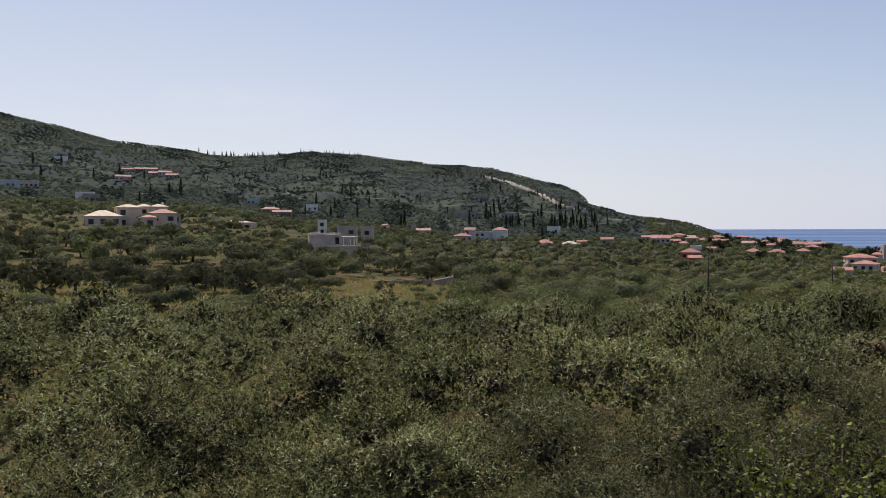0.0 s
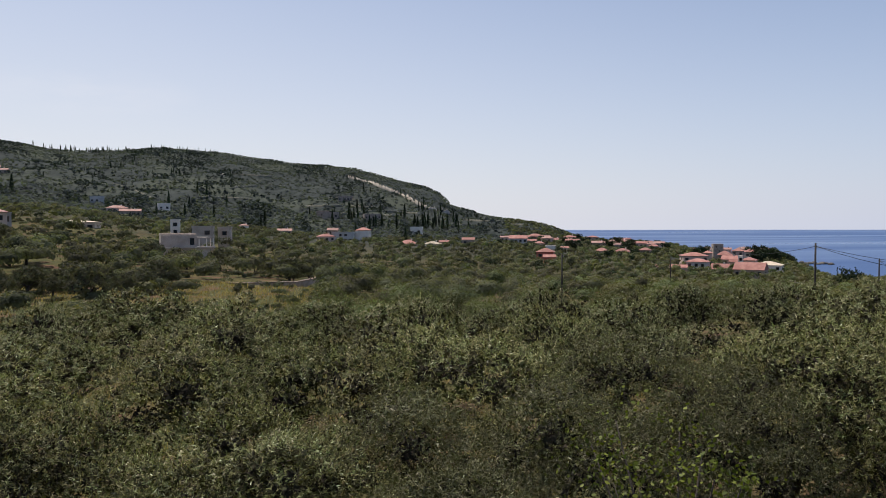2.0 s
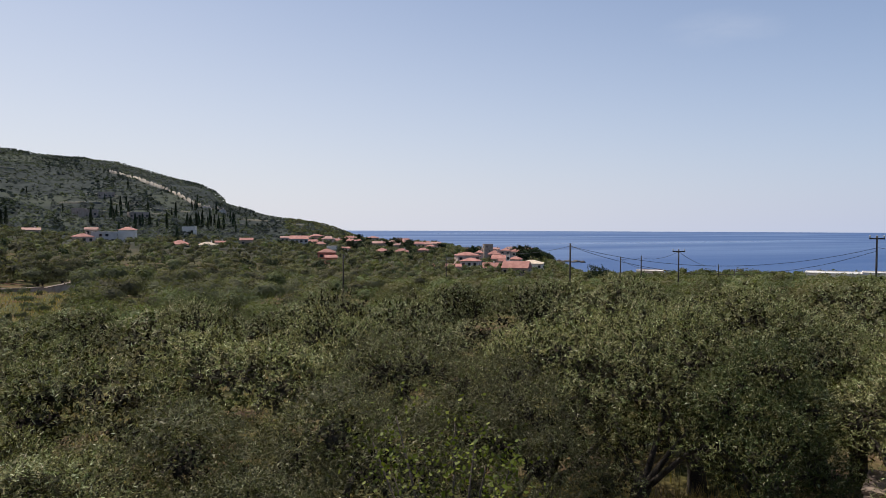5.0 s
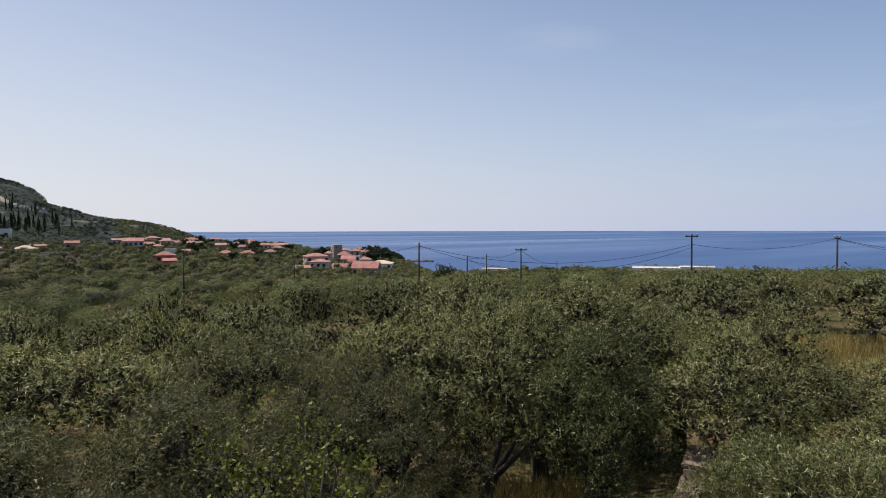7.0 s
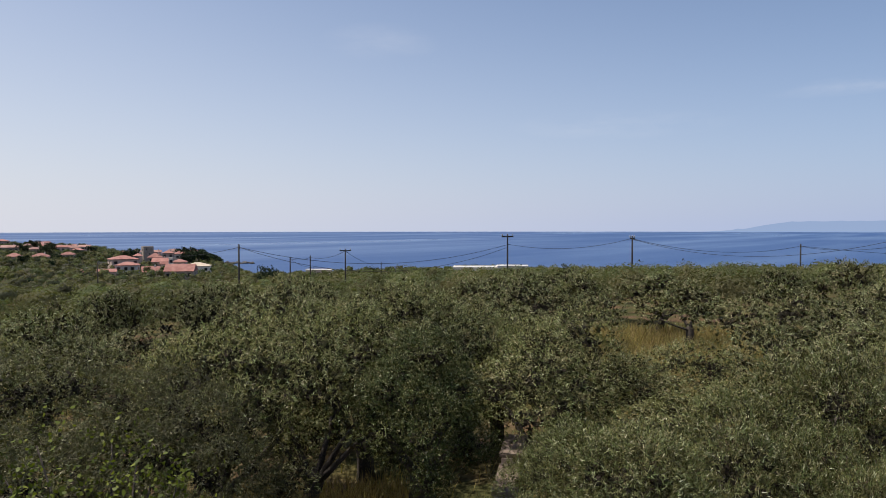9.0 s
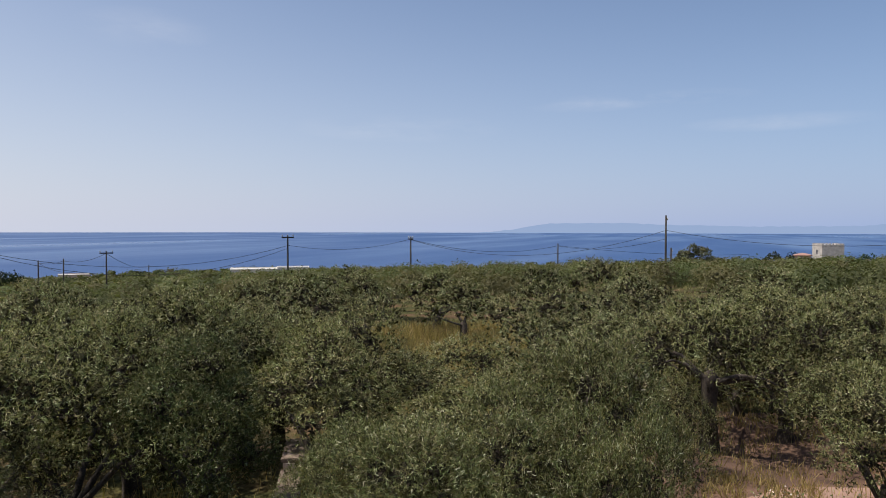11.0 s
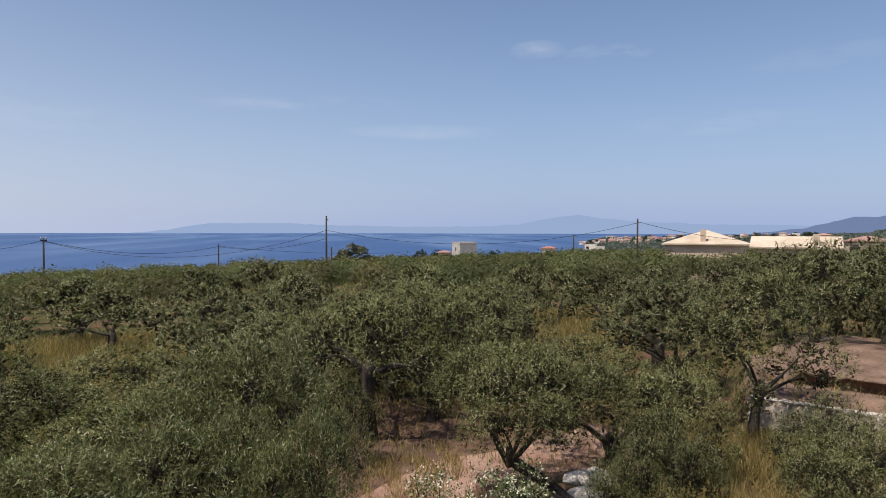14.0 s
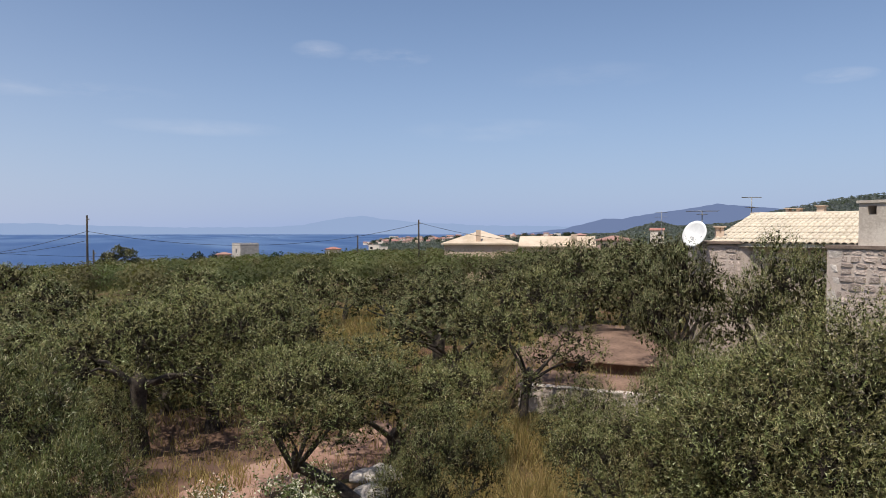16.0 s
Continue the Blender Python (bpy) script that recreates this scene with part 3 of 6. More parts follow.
def olive(seed, fine, h=4.2, radius=2.4, trunk_h=1.15, girth=0.21, lean=0.2, mat=None, skirt=6, low=0.37, lean_to=None, foot=(0, 0)):
    """An olive tree: gnarled trunk, limbs and a crown of narrow leaves. fine: 5 nearest, 0 near to 4 far."""
    rr = np.random.default_rng(seed)
    rs = random.Random(seed)
    tree = new("olive_tree")
    lobes = crown_lobes(rr, h, radius, (15, 15, 14, 13, 12, 16)[fine], skirt, low)
    lobes[:, 2] -= (np.max(lobes[:, 2] + lobes[:, 3]) + 0.1 - h) * lobes[:, 2] / lobes[:, 2].max()
    bend = Vector((rs.uniform(-1, 1), rs.uniform(-1, 1), 0)) * lean
    if lean_to is not None:
        bend = Vector((math.cos(radians(lean_to)), math.sin(radians(lean_to)), 0)) * lean
    fork = Vector((bend.x, bend.y, trunk_h))
    base = Vector((*foot, 0))
    pts = [base + Vector((0, 0, -0.5)), base + Vector((0, 0, 0.05)), bend * 0.35 + base * 0.55 + Vector((0, 0, trunk_h * 0.55)), fork, fork + Vector((0, 0, 0.25))]
    sides = (10, 8, 7, 5, 5, 10)[fine]
    part("trunk", tube_mesh("trunk", pts, [girth * 1.6, girth * 1.35, girth, girth * 1.08, girth * 0.4], BARK, sides, 0.2, seed), tree, "gnarled grey-brown trunk")
    ends = sorted(range(len(lobes) - skirt), key=lambda i: -math.hypot(lobes[i][0], lobes[i][1]))[:(6, 5, 4, 3, 3, 6)[fine]]
    for k, i in enumerate(ends):
        e = Vector(lobes[i][:3])
        mid = fork.lerp(e, 0.5) + Vector((rs.uniform(-0.25, 0.25), rs.uniform(-0.25, 0.25), rs.uniform(-0.1, 0.3)))
        q1, q3 = fork.lerp(mid, 0.5) + Vector((0, 0, -0.08)), mid.lerp(e, 0.5) + Vector((0, 0, 0.1))
        part("limb", tube_mesh("limb", [fork - Vector((0, 0, 0.15)), q1, mid, q3, e], [girth * 0.5, girth * 0.38, girth * 0.28, girth * 0.17, girth * 0.06], BARK, sides - 2, 0.15, seed + k), tree)
    # sprigs, leaves on each, length, leaf length and width; the same for the body under them
    plan = ((3300, 9, 0.16, 0.05, 0.0125, 2800, 4, 0.058, 0.03), (2050, 9, 0.17, 0.062, 0.0155, 1000, 4, 0.08, 0.046),
            (940, 8, 0.18, 0.088, 0.026, 400, 4, 0.13, 0.078), (560, 8, 0.2, 0.1, 0.048, 400, 4, 0.15, 0.085), (400, 8, 0.3, 0.25, 0.13, 200, 4, 0.3, 0.2),
            (3900, 9, 0.19, 0.074, 0.0135, 2600, 4, 0.05, 0.023))[fine]
    count, per, length, ll, lw, under, uper, ul, uw = plan
    bumps = clumps(rr, lobes, (7, 6, 5, 4, 4, 6)[fine])
    v, f, tone = join(sprigs(rr, bumps, count, per, length, ll, lw, 0.8, 1.1, 0.5, 3, (0.6, 0.5, 0.4, 0.4, 0.4, 0.75)[fine], (0.26, 0.24, 0.22, 0.18, 0.15, 0.28)[fine], (0.55, 0.55, 0.45, 0.4, 0.4, 0.6)[fine]), sprigs(rr, bumps, count // (11, 11, 16, 30, 60, 8)[fine], per, length * (2.2, 2.0, 1.5, 1.0, 1.0, 2.2)[fine], ll, lw * 0.95, 0.9, 1.1, 1.5, 3, 0.8),
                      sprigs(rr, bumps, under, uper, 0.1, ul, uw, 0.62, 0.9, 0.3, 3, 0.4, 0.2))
    size = (0.085, 0.11, 0.2, 0.31, 0.31, 0.075)[fine]
    tv, tf, tt = sprigs(rr, lobes, (800, 520, 140, 40, 10, 900)[fine], 4, 0.1, size, size * 0.5, 0.05, 0.35, 0.0, 3)
    leaves = len(f)
    v, f, tone = join((v, f, tone), (tv, tf, tt))
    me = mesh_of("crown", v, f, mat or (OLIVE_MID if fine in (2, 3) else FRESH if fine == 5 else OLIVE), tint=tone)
    # slots for the shade-coloured core and inner leaves
    me.materials.append(TWIG_SHADE)
    me.materials.append(INNER_SHADE)
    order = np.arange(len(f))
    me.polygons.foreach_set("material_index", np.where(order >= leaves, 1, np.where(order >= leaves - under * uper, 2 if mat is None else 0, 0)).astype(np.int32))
    part("crown", me, tree)
    return tree


LABELS = ("grey-green olive tree with a dense rounded crown", "silvery olive tree with loose upright shoots", "dark green olive tree with a broad low crown",
          "olive tree with a gnarled trunk in dry grass")
STOCK = {}
for fine, seeds in ((0, (11, 12, 13, 14)), (1, (21, 22, 23, 24)), (2, (31, 32, 33, 34)), (3, (41, 42, 43, 44)), (5, (51, 52))):
    for k, s in enumerate(seeds):
        STOCK[fine, k] = olive(s, fine, h=(4.2, 4.3, 4.0, 4.2)[k], lean=(0.15, 0.25, 0.1, 0.4)[k], skirt=(3, 0, 2, 0)[k])
used = set()


def plant(az, r, h, radius, k=None, turn=None, fine=None):
    """Set an olive tree on the ground, scaled to its height and spread."""
    fine = (5 if r < 12 and 62 < az < 90 else 0 if r < 11.5 or (r < 14.2 and az > 120) else 1 if r < 20 else 2 if r < 41 else 3) if fine is None else fine
    k = rng.choice((0, 1, 2, 0, 1, 2, 3)) if k is None else k
    k = int(k) % 2 if fine == 5 else k
    src = STOCK[fine, int(k)]
    h0 = (4.2, 4.3, 4.0, 4.2)[int(k)]
    p = at(az, r, height(az, r) - 0.05)
    m = Matrix.Translation(p) @ Matrix.Rotation(rng.uniform(0, 6.28) if turn is None else radians(turn), 4, "Z") @ Matrix.Diagonal((radius / 2.4, radius / 2.4, h / h0, 1))
    if (fine, int(k)) in used:
        ob = copy_thing(src, m @ Matrix.Diagonal((*(1 / s for s in src.scale), 1)))
    else:
        used.add((fine, int(k)))
        src.matrix_basis = m
        ob = src
    return tagged(ob, LABELS[int(k)], "olive tree", "olive trees of the grove")


planted = []


def tree_at(az, r, h, radius, **kw):
    planted.append((*at(az, r).xy, radius))
    return plant(az, r, h, radius, **kw)


# trees round the track and below the house, that show one by one
for row in ((49.5, 19.5, 4.3, 2.8), (56.5, 19.0, 4.3, 2.7), (66.0, 21.0, 3.0, 2.2), (69.6, 18.4, 3.0, 2.3), (74.2, 19.6, 3.1, 2.3), (71.0, 9.3, 3.35, 1.9), (78.5, 9.6, 3.7, 1.8),
            (79.5, 23.5, 3.4, 2.0), (66.3, 38.0, 4.3, 2.6), (113.2, 17.6, 3.3, 2.2), (108.5, 20.5, 2.8, 2.2)):
    tree_at(*row)
for row in ((128.6, 35.5, 4.3, 2.8), (125.2, 33.0, 4.2, 2.6), (131.4, 39.0, 4.5, 2.7)):
    tree_at(*row, k=0)
for row in ((135.8, 22.2, 4.4, 1.6), (139.6, 14.0, 3.9, 2.0), (66.2, 11.2, 2.8, 1.4), (142.0, 12.0, 3.9, 2.4), (148.5, 12.4, 4.9, 2.6), (144.8, 11.6, 4.5, 2.3), (112.5, 41.0, 3.9, 2.6), (117.5, 25.0, 4.2, 2.6), (103.2, 30.0, 3.9, 2.5), (94.5, 31.0, 3.9, 2.5), (84.5, 29.0, 3.9, 2.6), (87.4, 9.2, 3.5, 1.1), (84.6, 11.6, 4.2, 1.8),
            (116.6, 11.2, 3.1, 1.2), (130.8, 12.3, 3.0, 1.5), (61.5, 27.0, 3.7, 2.5), (85.0, 20.5, 3.6, 2.4)):
    tree_at(*row)

for row in ((-30.0, 8.4, 3.4, 2.4), (-21.0, 10.6, 3.7, 2.3), (-14.0, 7.4, 3.2, 2.2), (-5.5, 9.0, 3.6, 2.4), (2.5, 7.0, 3.0, 2.0), (-25.0, 13.5, 3.9, 2.5), (-9.5, 13.0, 3.9, 2.4), (1.5, 12.6, 3.9, 2.4), (14.0, 13.2, 4.0, 2.5)):
    tree_at(*row)
# near trees whose leaf colour is darkened to stand for backlit shade
greys = [olive(84 + k, 0, 4.2, 2.4, mat=DARKENED_OLIVE, skirt=4, lean=0.3) for k in range(2)]
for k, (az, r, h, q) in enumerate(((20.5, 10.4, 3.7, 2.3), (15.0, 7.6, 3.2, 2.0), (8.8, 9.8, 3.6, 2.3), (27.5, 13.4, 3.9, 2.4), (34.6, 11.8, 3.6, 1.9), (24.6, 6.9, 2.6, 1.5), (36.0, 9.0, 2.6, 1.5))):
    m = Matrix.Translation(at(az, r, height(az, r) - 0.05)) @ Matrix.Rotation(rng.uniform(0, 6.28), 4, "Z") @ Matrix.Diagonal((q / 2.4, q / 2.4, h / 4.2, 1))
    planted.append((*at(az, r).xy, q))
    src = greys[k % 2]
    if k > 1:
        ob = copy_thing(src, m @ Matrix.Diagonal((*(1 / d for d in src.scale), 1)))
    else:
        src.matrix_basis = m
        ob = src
    tagged(ob, "olive tree with grey-green leaves darkened for backlit shade", "olive tree", "olive trees of the grove")
# old spreading trees whose crowns stand high over a dark hollow
broad = olive(81, 1, 4.4, 2.6, trunk_h=0.8, girth=0.17, lean=0.8, skirt=4, low=0.53)
for k, (az, r, turn, s) in enumerate(((44.2, 14.6, 20, 1.0), (48.6, 16.8, 140, 1.0), (37.8, 14.2, 250, 0.96), (98.6, 21.4, 60, 1.0), (102.4, 23.6, 190, 1.0))):
    m = Matrix.Translation(at(az, r, height(az, r) - 0.05)) @ Matrix.Rotation(radians(turn), 4, "Z") @ Matrix.Diagonal((s, s, s, 1))
    planted.append((*at(az, r).xy, 2.6))
    if k:
        ob = copy_thing(broad, m @ Matrix.Diagonal((*(1 / q for q in broad.scale), 1)))
    else:
        broad.matrix_basis = m
        ob = broad
    tagged(ob, "spreading old olive tree with dark bare limbs in shade", "olive tree", "olive trees of the grove")
old_by_track = olive(82, 1, 4.5, 2.8, trunk_h=2.2, girth=0.2, lean=0.55, skirt=3, low=0.5, lean_to=175)
old_by_track.matrix_basis = Matrix.Translation(at(93.4, 20.0, height(93.4, 20.0) - 0.05))
planted.append((*at(93.4, 20.0).xy, 2.6))
tagged(old_by_track, "leaning old olive tree over deep shade beside the track", "olive tree", "olive trees of the grove")
for row in ((46.0, 20.2, 3.7, 2.4), (41.6, 19.6, 3.7, 2.4), (37.4, 17.0, 3.8, 2.3)):
    tree_at(*row, k=0)
dark = olive(61, 0, 4.0, 1.45, mat=DARKLEAF, skirt=3)
dark.matrix_basis = Matrix.Translation(at(53.2, 13.6, height(53.2, 13.6)))
planted.append((*at(53.2, 13.6).xy, 1.6))
dark.name = "carob_tree"
dark.rotation_euler = (0, 0, 1.0)
tagged(dark, "dark blue-green dense evergreen tree by the wall", "tree")

tree_at(135.2, 23.8, 4.5, 1.6, k=0)
tree_at(133.2, 37.0, 4.7, 2.8, k=0)
tree_at(134.3, 34.0, 4.6, 2.0, k=0)
tree_at(117.6, 17.0, 2.9, 1.7, k=0)
tree_at(59.4, 19.4, 4.1, 2.0, k=1)
tree_at(62.4, 15.6, 3.5, 2.2, k=0)
tree_at(64.6, 17.6, 4.1, 2.3, k=0)
tree_at(142.4, 20.0, 5.4, 1.9, k=0, fine=1)
tree_at(143.6, 21.8, 4.6, 1.8, k=1)
slender = olive(87, 1, 4.6, 2.4, trunk_h=1.5, girth=0.13, lean=0.2, skirt=5, low=0.42)
slender.matrix_basis = Matrix.Translation(at(123.3, 20.3, height(123.3, 20.3) - 0.05))
planted.append((*at(123.3, 20.3).xy, 2.4))
tagged(slender, "olive tree hanging over the end of the stone wall", "olive tree", "olive trees of the grove")
for row in ((127.4, 30.6, 4.3, 2.3), (131.6, 31.2, 4.4, 2.4), (134.6, 29.0, 4.4, 2.2)):
    tree_at(*row, k=0)
for row in ((135.6, 15.6, 3.7, 1.4), (129.4, 16.4, 2.5, 1.1), (126.6, 17.2, 1.9, 0.9)):
    tree_at(*row, k=1)
twisted = olive(83, 0, 3.5, 2.1, trunk_h=1.0, girth=0.115, lean=0.35, skirt=0, low=0.66, lean_to=180, foot=(1.15, -0.35))
twisted.matrix_basis = Matrix.Translation(at(106.2, 14.9, height(106.2, 14.9) - 0.05)) @ Matrix.Rotation(radians(-106.2), 4, "Z")
planted.append((*at(106.2, 14.9).xy, 2.1))
tagged(twisted, "olive tree with a leaning twisted dark trunk by the track", "olive tree", "olive trees of the grove")
tree_at(100.6, 25.6, 4.1, 2.8, k=0)
for row in ((95.4, 24.0, 2.7, 1.9), (104.8, 24.4, 3.0, 1.9), (91.4, 17.2, 2.3, 1.0)):
    tree_at(*row, k=1 if row[1] < 20 else 0)
for row in ((96.2, 27.5, 3.9, 2.7), (92.0, 26.0, 3.9, 2.6), (102.2, 26.5, 3.8, 2.6), (88.0, 23.5, 3.8, 2.6)):
    tree_at(*row, k=0)
for row in ((52.5, 18.0, 4.6, 2.8), (74.3, 41.0, 3.8, 2.5), (108.9, 47.0, 3.6, 2.2)):   # bare trunks show
    tree_at(*row, k=3)

def skyline(az, r):
    """Height over the ground that keeps a crown below the line where grove and sea meet."""
    return -r * np.tan(np.radians(np.interp(az, (50, 54, 70, 91, 104, 115, 130, 150), (3.16, 3.05, 2.62, 2.12, 1.7, 1.38, 1.1, 0.9)))) - (land(az, r) - EYE)


# the rest of the grove, in loose rows
OPEN = ((65, 79.5, 21.5, 46), (106.5, 112.5, 24, 52), (122, 137, 21.5, 33.5), (88, 126, 0, 17.5), (132, 170, 22, 60), (118, 170, 0, 10), (55.5, 62.5, 0, 17.5), (36, 62, 0, 11.5), (22, 36, 0, 10.5), (-60, -52, 0, 60))
spots = [(x, y) for x in np.arange(-62, 62, 2.6) for y in np.arange(-50, 62, 2.6)]
rng.shuffle(spots)
for x0, y0 in spots:
    x, y = x0 + rng.uniform(-1.1, 1.1), y0 + rng.uniform(-1.1, 1.1)
    r, az = math.hypot(x, y), math.degrees(math.atan2(x, y))
    if r < 6.0 or r > 51 or az < -35 or az > 150 or any(a0 < az < a1 and r0 < r < r1 for a0, a1, r0, r1 in OPEN):
        continue
    radius = rng.uniform(2.2, 3.2)
    if any(math.hypot(x - px, y - py) < (0.9 if r < 30 and az < 62 or r > 36 else 0.78) * (radius + pr) for px, py, pr in planted):
        continue
    planted.append((x, y, radius))
    h = rng.uniform(3.0, 4.6) * (0.75 + 0.1 * radius) + (0.3 if r > 38 and az > 95 else 0.2 if r > 38 and az > 60 else 0.3 if r > 26 else 0.15)
    if r < 16:
        h = min(h, 3.5 if r < 11 else 3.9)
    elif r < 26 and az > 62:
        h = min(h, 4.2)
    if 63 < az < 81 and 13 < r < 23 or 105 < az < 113.5 and r < 24:
        h = 3.0
    if r > 24 and az > 50:
        h = min(h, skyline(az, r) + rng.uniform(-0.55, 0.3))
    plant(az, r, h, radius)


for key, src in STOCK.items():
    if key not in used:
        for ob in [*src.children, src]:
            bpy.data.objects.remove(ob)


# ---- groves and scrub farther off ----
def tufts(name, label, category, places, tris, size, mat, spread, seed, lift=0.1, ruffle=0.15):
    """Many crowns in one mesh; places: x, y, z of the foot, height, radius; each a loose dome of leafy tufts."""
    rr = np.random.default_rng(seed)
    P = np.asarray(places)
    n = len(P)
    cnt = np.asarray(tris)
    idx = np.repeat(np.arange(n), cnt)
    m = len(idx)
    d = rr.normal(size=(m, 3))
    d /= np.linalg.norm(d, axis=1)[:, None]
    d[:, 2] = np.where(d[:, 2] < -0.35, -d[:, 2], d[:, 2])
    lump = 0.84 + 0.16 * np.sin(d[:, 0] * 4 + idx * 1.7) * np.sin(d[:, 1] * 4 + idx * 2.9)
    h, rad = P[idx, 3], P[idx, 4]
    inner = rr.random(m) < 0.3
    q = lump * rr.uniform(0.75, 1.1, m) * np.where(inner, 0.62, 1.0)
    c = P[idx, :3] + np.stack([d[:, 0] * rad * q, d[:, 1] * rad * q, h * 0.56 + d[:, 2] * h * 0.44 * q], -1)
    s = (np.asarray(size)[idx] * rr.uniform(0.6, 1.3, m) * np.where(inner, 2.0, 1.0))[:, None]
    nrm = d + rr.normal(size=(m, 3)) * ruffle + np.array((0, 0, lift))
    u = np.cross(nrm, rr.normal(size=(m, 3)))
    u /= np.linalg.norm(u, axis=1)[:, None] + 1e-9
    w = np.cross(u, nrm)
    w /= np.linalg.norm(w, axis=1)[:, None] + 1e-9
    V = np.stack([c + u * s * 1.05, c - u * s * 0.5 + w * s * 0.42, c - u * s * 0.5 - w * s * 0.42], 1).reshape(-1, 3)
    tint = np.repeat(rr.random(n), cnt) * spread
    ob = new(name, mesh_of(name, V, np.arange(m * 3).reshape(-1, 3), mat, tint=tint))
    return tagged(ob, label, category, kind="stuff")


def scatter(seed, n, az0, az1, r0, r1, keep):
    rr = np.random.default_rng(seed)
    az = rr.uniform(az0, az1, n)
    r = np.sqrt(rr.uniform(r0 * r0, r1 * r1, n))
    z = land(az, r)
    ok = keep(az, r, z, rr) & (z > SEA + 1.0)
    return az[ok], r[ok], z[ok]


def grid_cull(az, r, cell):
    """Leave one spot in each square of the plan."""
    x, y = r * np.sin(np.radians(az)), r * np.cos(np.radians(az))
    key = np.floor(x / cell).astype(int) * 100003 + np.floor(y / cell).astype(int)
    return np.unique(key, return_index=True)[1]


# bearing, distance, width, eaves against the eye, wall height, roof rise, wall, roof
VILLA = (
    (-25.7, 225, 9.5, 3.4, 3.2, 1.8, "beige", "pale"),
    (-24.0, 230, 6.9, 6.1, 5.8, 1.0, "beige", "pale"),
    (-22.9, 242, 4.4, 6.7, 6, 0.9, "beige", "pale"),
    (-21.9, 236, 5.0, 6.5, 6, 0.9, "beige", "pale"),
    (-21.6, 222, 7.7, 4.2, 3.4, 1.3, "beige", "rose"),
    (-22.6, 216, 3.8, 2.9, 3, 0.8, "beige", "rose"),
    (-20.7, 226, 2.7, 3.9, 3, 0.2, "grey", "flat"),
)
SOUTH = (
    (-16.5, 260, 14.3, 1.7, 2.8, 0.8, "beige", "pale"),
    (-18.8, 300, 4.7, 3.4, 3, 0.1, "white", "flat"),
    (-15.8, 420, 6.8, 5.4, 3.2, 1.6, "pink", "rose"),
    (-7.7, 232, 6.2, -0.2, 4.6, 0.6, "concrete", "flat"),
    (-6.1, 240, 4.0, -0.5, 4.2, 0.6, "concrete", "flat"),
    (-9.7, 300, 3.5, 2.6, 5, 0.5, "white", "flat"),
    (-4.7, 430, 5.5, 0.8, 3, 1.0, "white", "rose"),
    (-1.6, 450, 8.6, -2.5, 3, 1.4, "stone", "rose"),
    (6.4, 520, 5.7, -5.2, 3, 1.0, "white", "terracotta"),
    (3.1, 415, 12.2, -3.4, 6.5, 0.3, "grey", "flat"),
    (2.2, 425, 6.1, -2.1, 7, 1.4, "stone", "rose"),
    (1.6, 405, 9.1, -5.6, 4, 1.6, "pink", "terracotta"),
    (4.6, 420, 8.3, -2.2, 8, 1.7, "white", "terracotta"),
    (8.2, 400, 10.0, -9.8, 3.8, 2.2, "beige", "terracotta"),
    (10.2, 395, 9.5, -10.0, 3.6, 1.6, "white", "pale"),
    (11.1, 410, 5.7, -9.1, 3.6, 1.0, "beige", "terracotta"),
    (13.1, 440, 7.3, -8.4, 3.4, 1.4, "stone", "terracotta"),
)
VILLAGE = (
    (17.1, 480, 11.9, -8.4, 5, 1.8, "grey", "terracotta"),
    (18.2, 500, 6.5, -10.6, 3, 1.5, "pink", "terracotta"),
    (19.3, 330, 7.8, -12.0, 3.6, 1.7, "red", "terracotta"),
    (19.6, 320, 5.0, -14.0, 1.6, 1.2, "red", "terracotta"),
    (19.7, 390, 5.5, -12.4, 4, 1.8, "white", "flat"),
    (21.2, 610, 11.0, -9.7, 4, 1.8, "pink", "terracotta"),
    (23.0, 640, 10.0, -10.1, 3.5, 1.4, "stone", "terracotta"),
    (23.7, 420, 7.3, -14.6, 3, 1.8, "stone", "terracotta"),
    (25.4, 620, 10.1, -11.6, 4, 1.3, "stone", "terracotta"),
    (25.3, 430, 8.7, -15.2, 2.8, 1.9, "stone", "terracotta"),
    (27.0, 440, 6.7, -14.7, 3, 1.6, "stone", "terracotta"),
    (18.8, 470, 6.7, -11.4, 3, 1.4, "pink", "terracotta"),
    (20.8, 400, 4.2, -12.3, 3, 0.9, "white", "terracotta"),
    (30.9, 345, 9.0, -16.7, 5, 1.5, "grey", "terracotta"),
    (30.6, 368, 11.9, -14.9, 4.5, 1.7, "pink", "terracotta"),
    (29.5, 338, 7.1, -19.1, 2.8, 1.3, "pink", "terracotta"),
    (28.0, 345, 4.1, -19.0, 2.5, 1.1, "pink", "terracotta"),
    (32.5, 352, 7.5, -20.3, 2.5, 2.5, "pink", "terracotta"),
    (32.8, 410, 7.2, -15.9, 5, 2.2, "stone", "terracotta"),
    (33.2, 385, 7.6, -17.3, 5, 2.1, "stone", "terracotta"),
    (31.6, 400, 4.3, -14.6, 4, 1.3, "pink", "terracotta"),
    (33.9, 372, 2.0, -14.9, 6, 0.1, "white", "flat"),
    (34.5, 376, 6.5, -17.1, 4.5, 1.5, "pink", "terracotta"),
    (34.6, 330, 12.1, -19.1, 2.5, 3.1, "stone", "terracotta"),
    (35.8, 362, 11.8, -18.6, 4, 1.7, "white", "pale"),
    (33.7, 430, 6.2, -14.3, 4, 1.3, "pink", "terracotta"),
    (33.4, 375, 3.4, -18.0, 4, 1.5, "pink", "terracotta"),
)
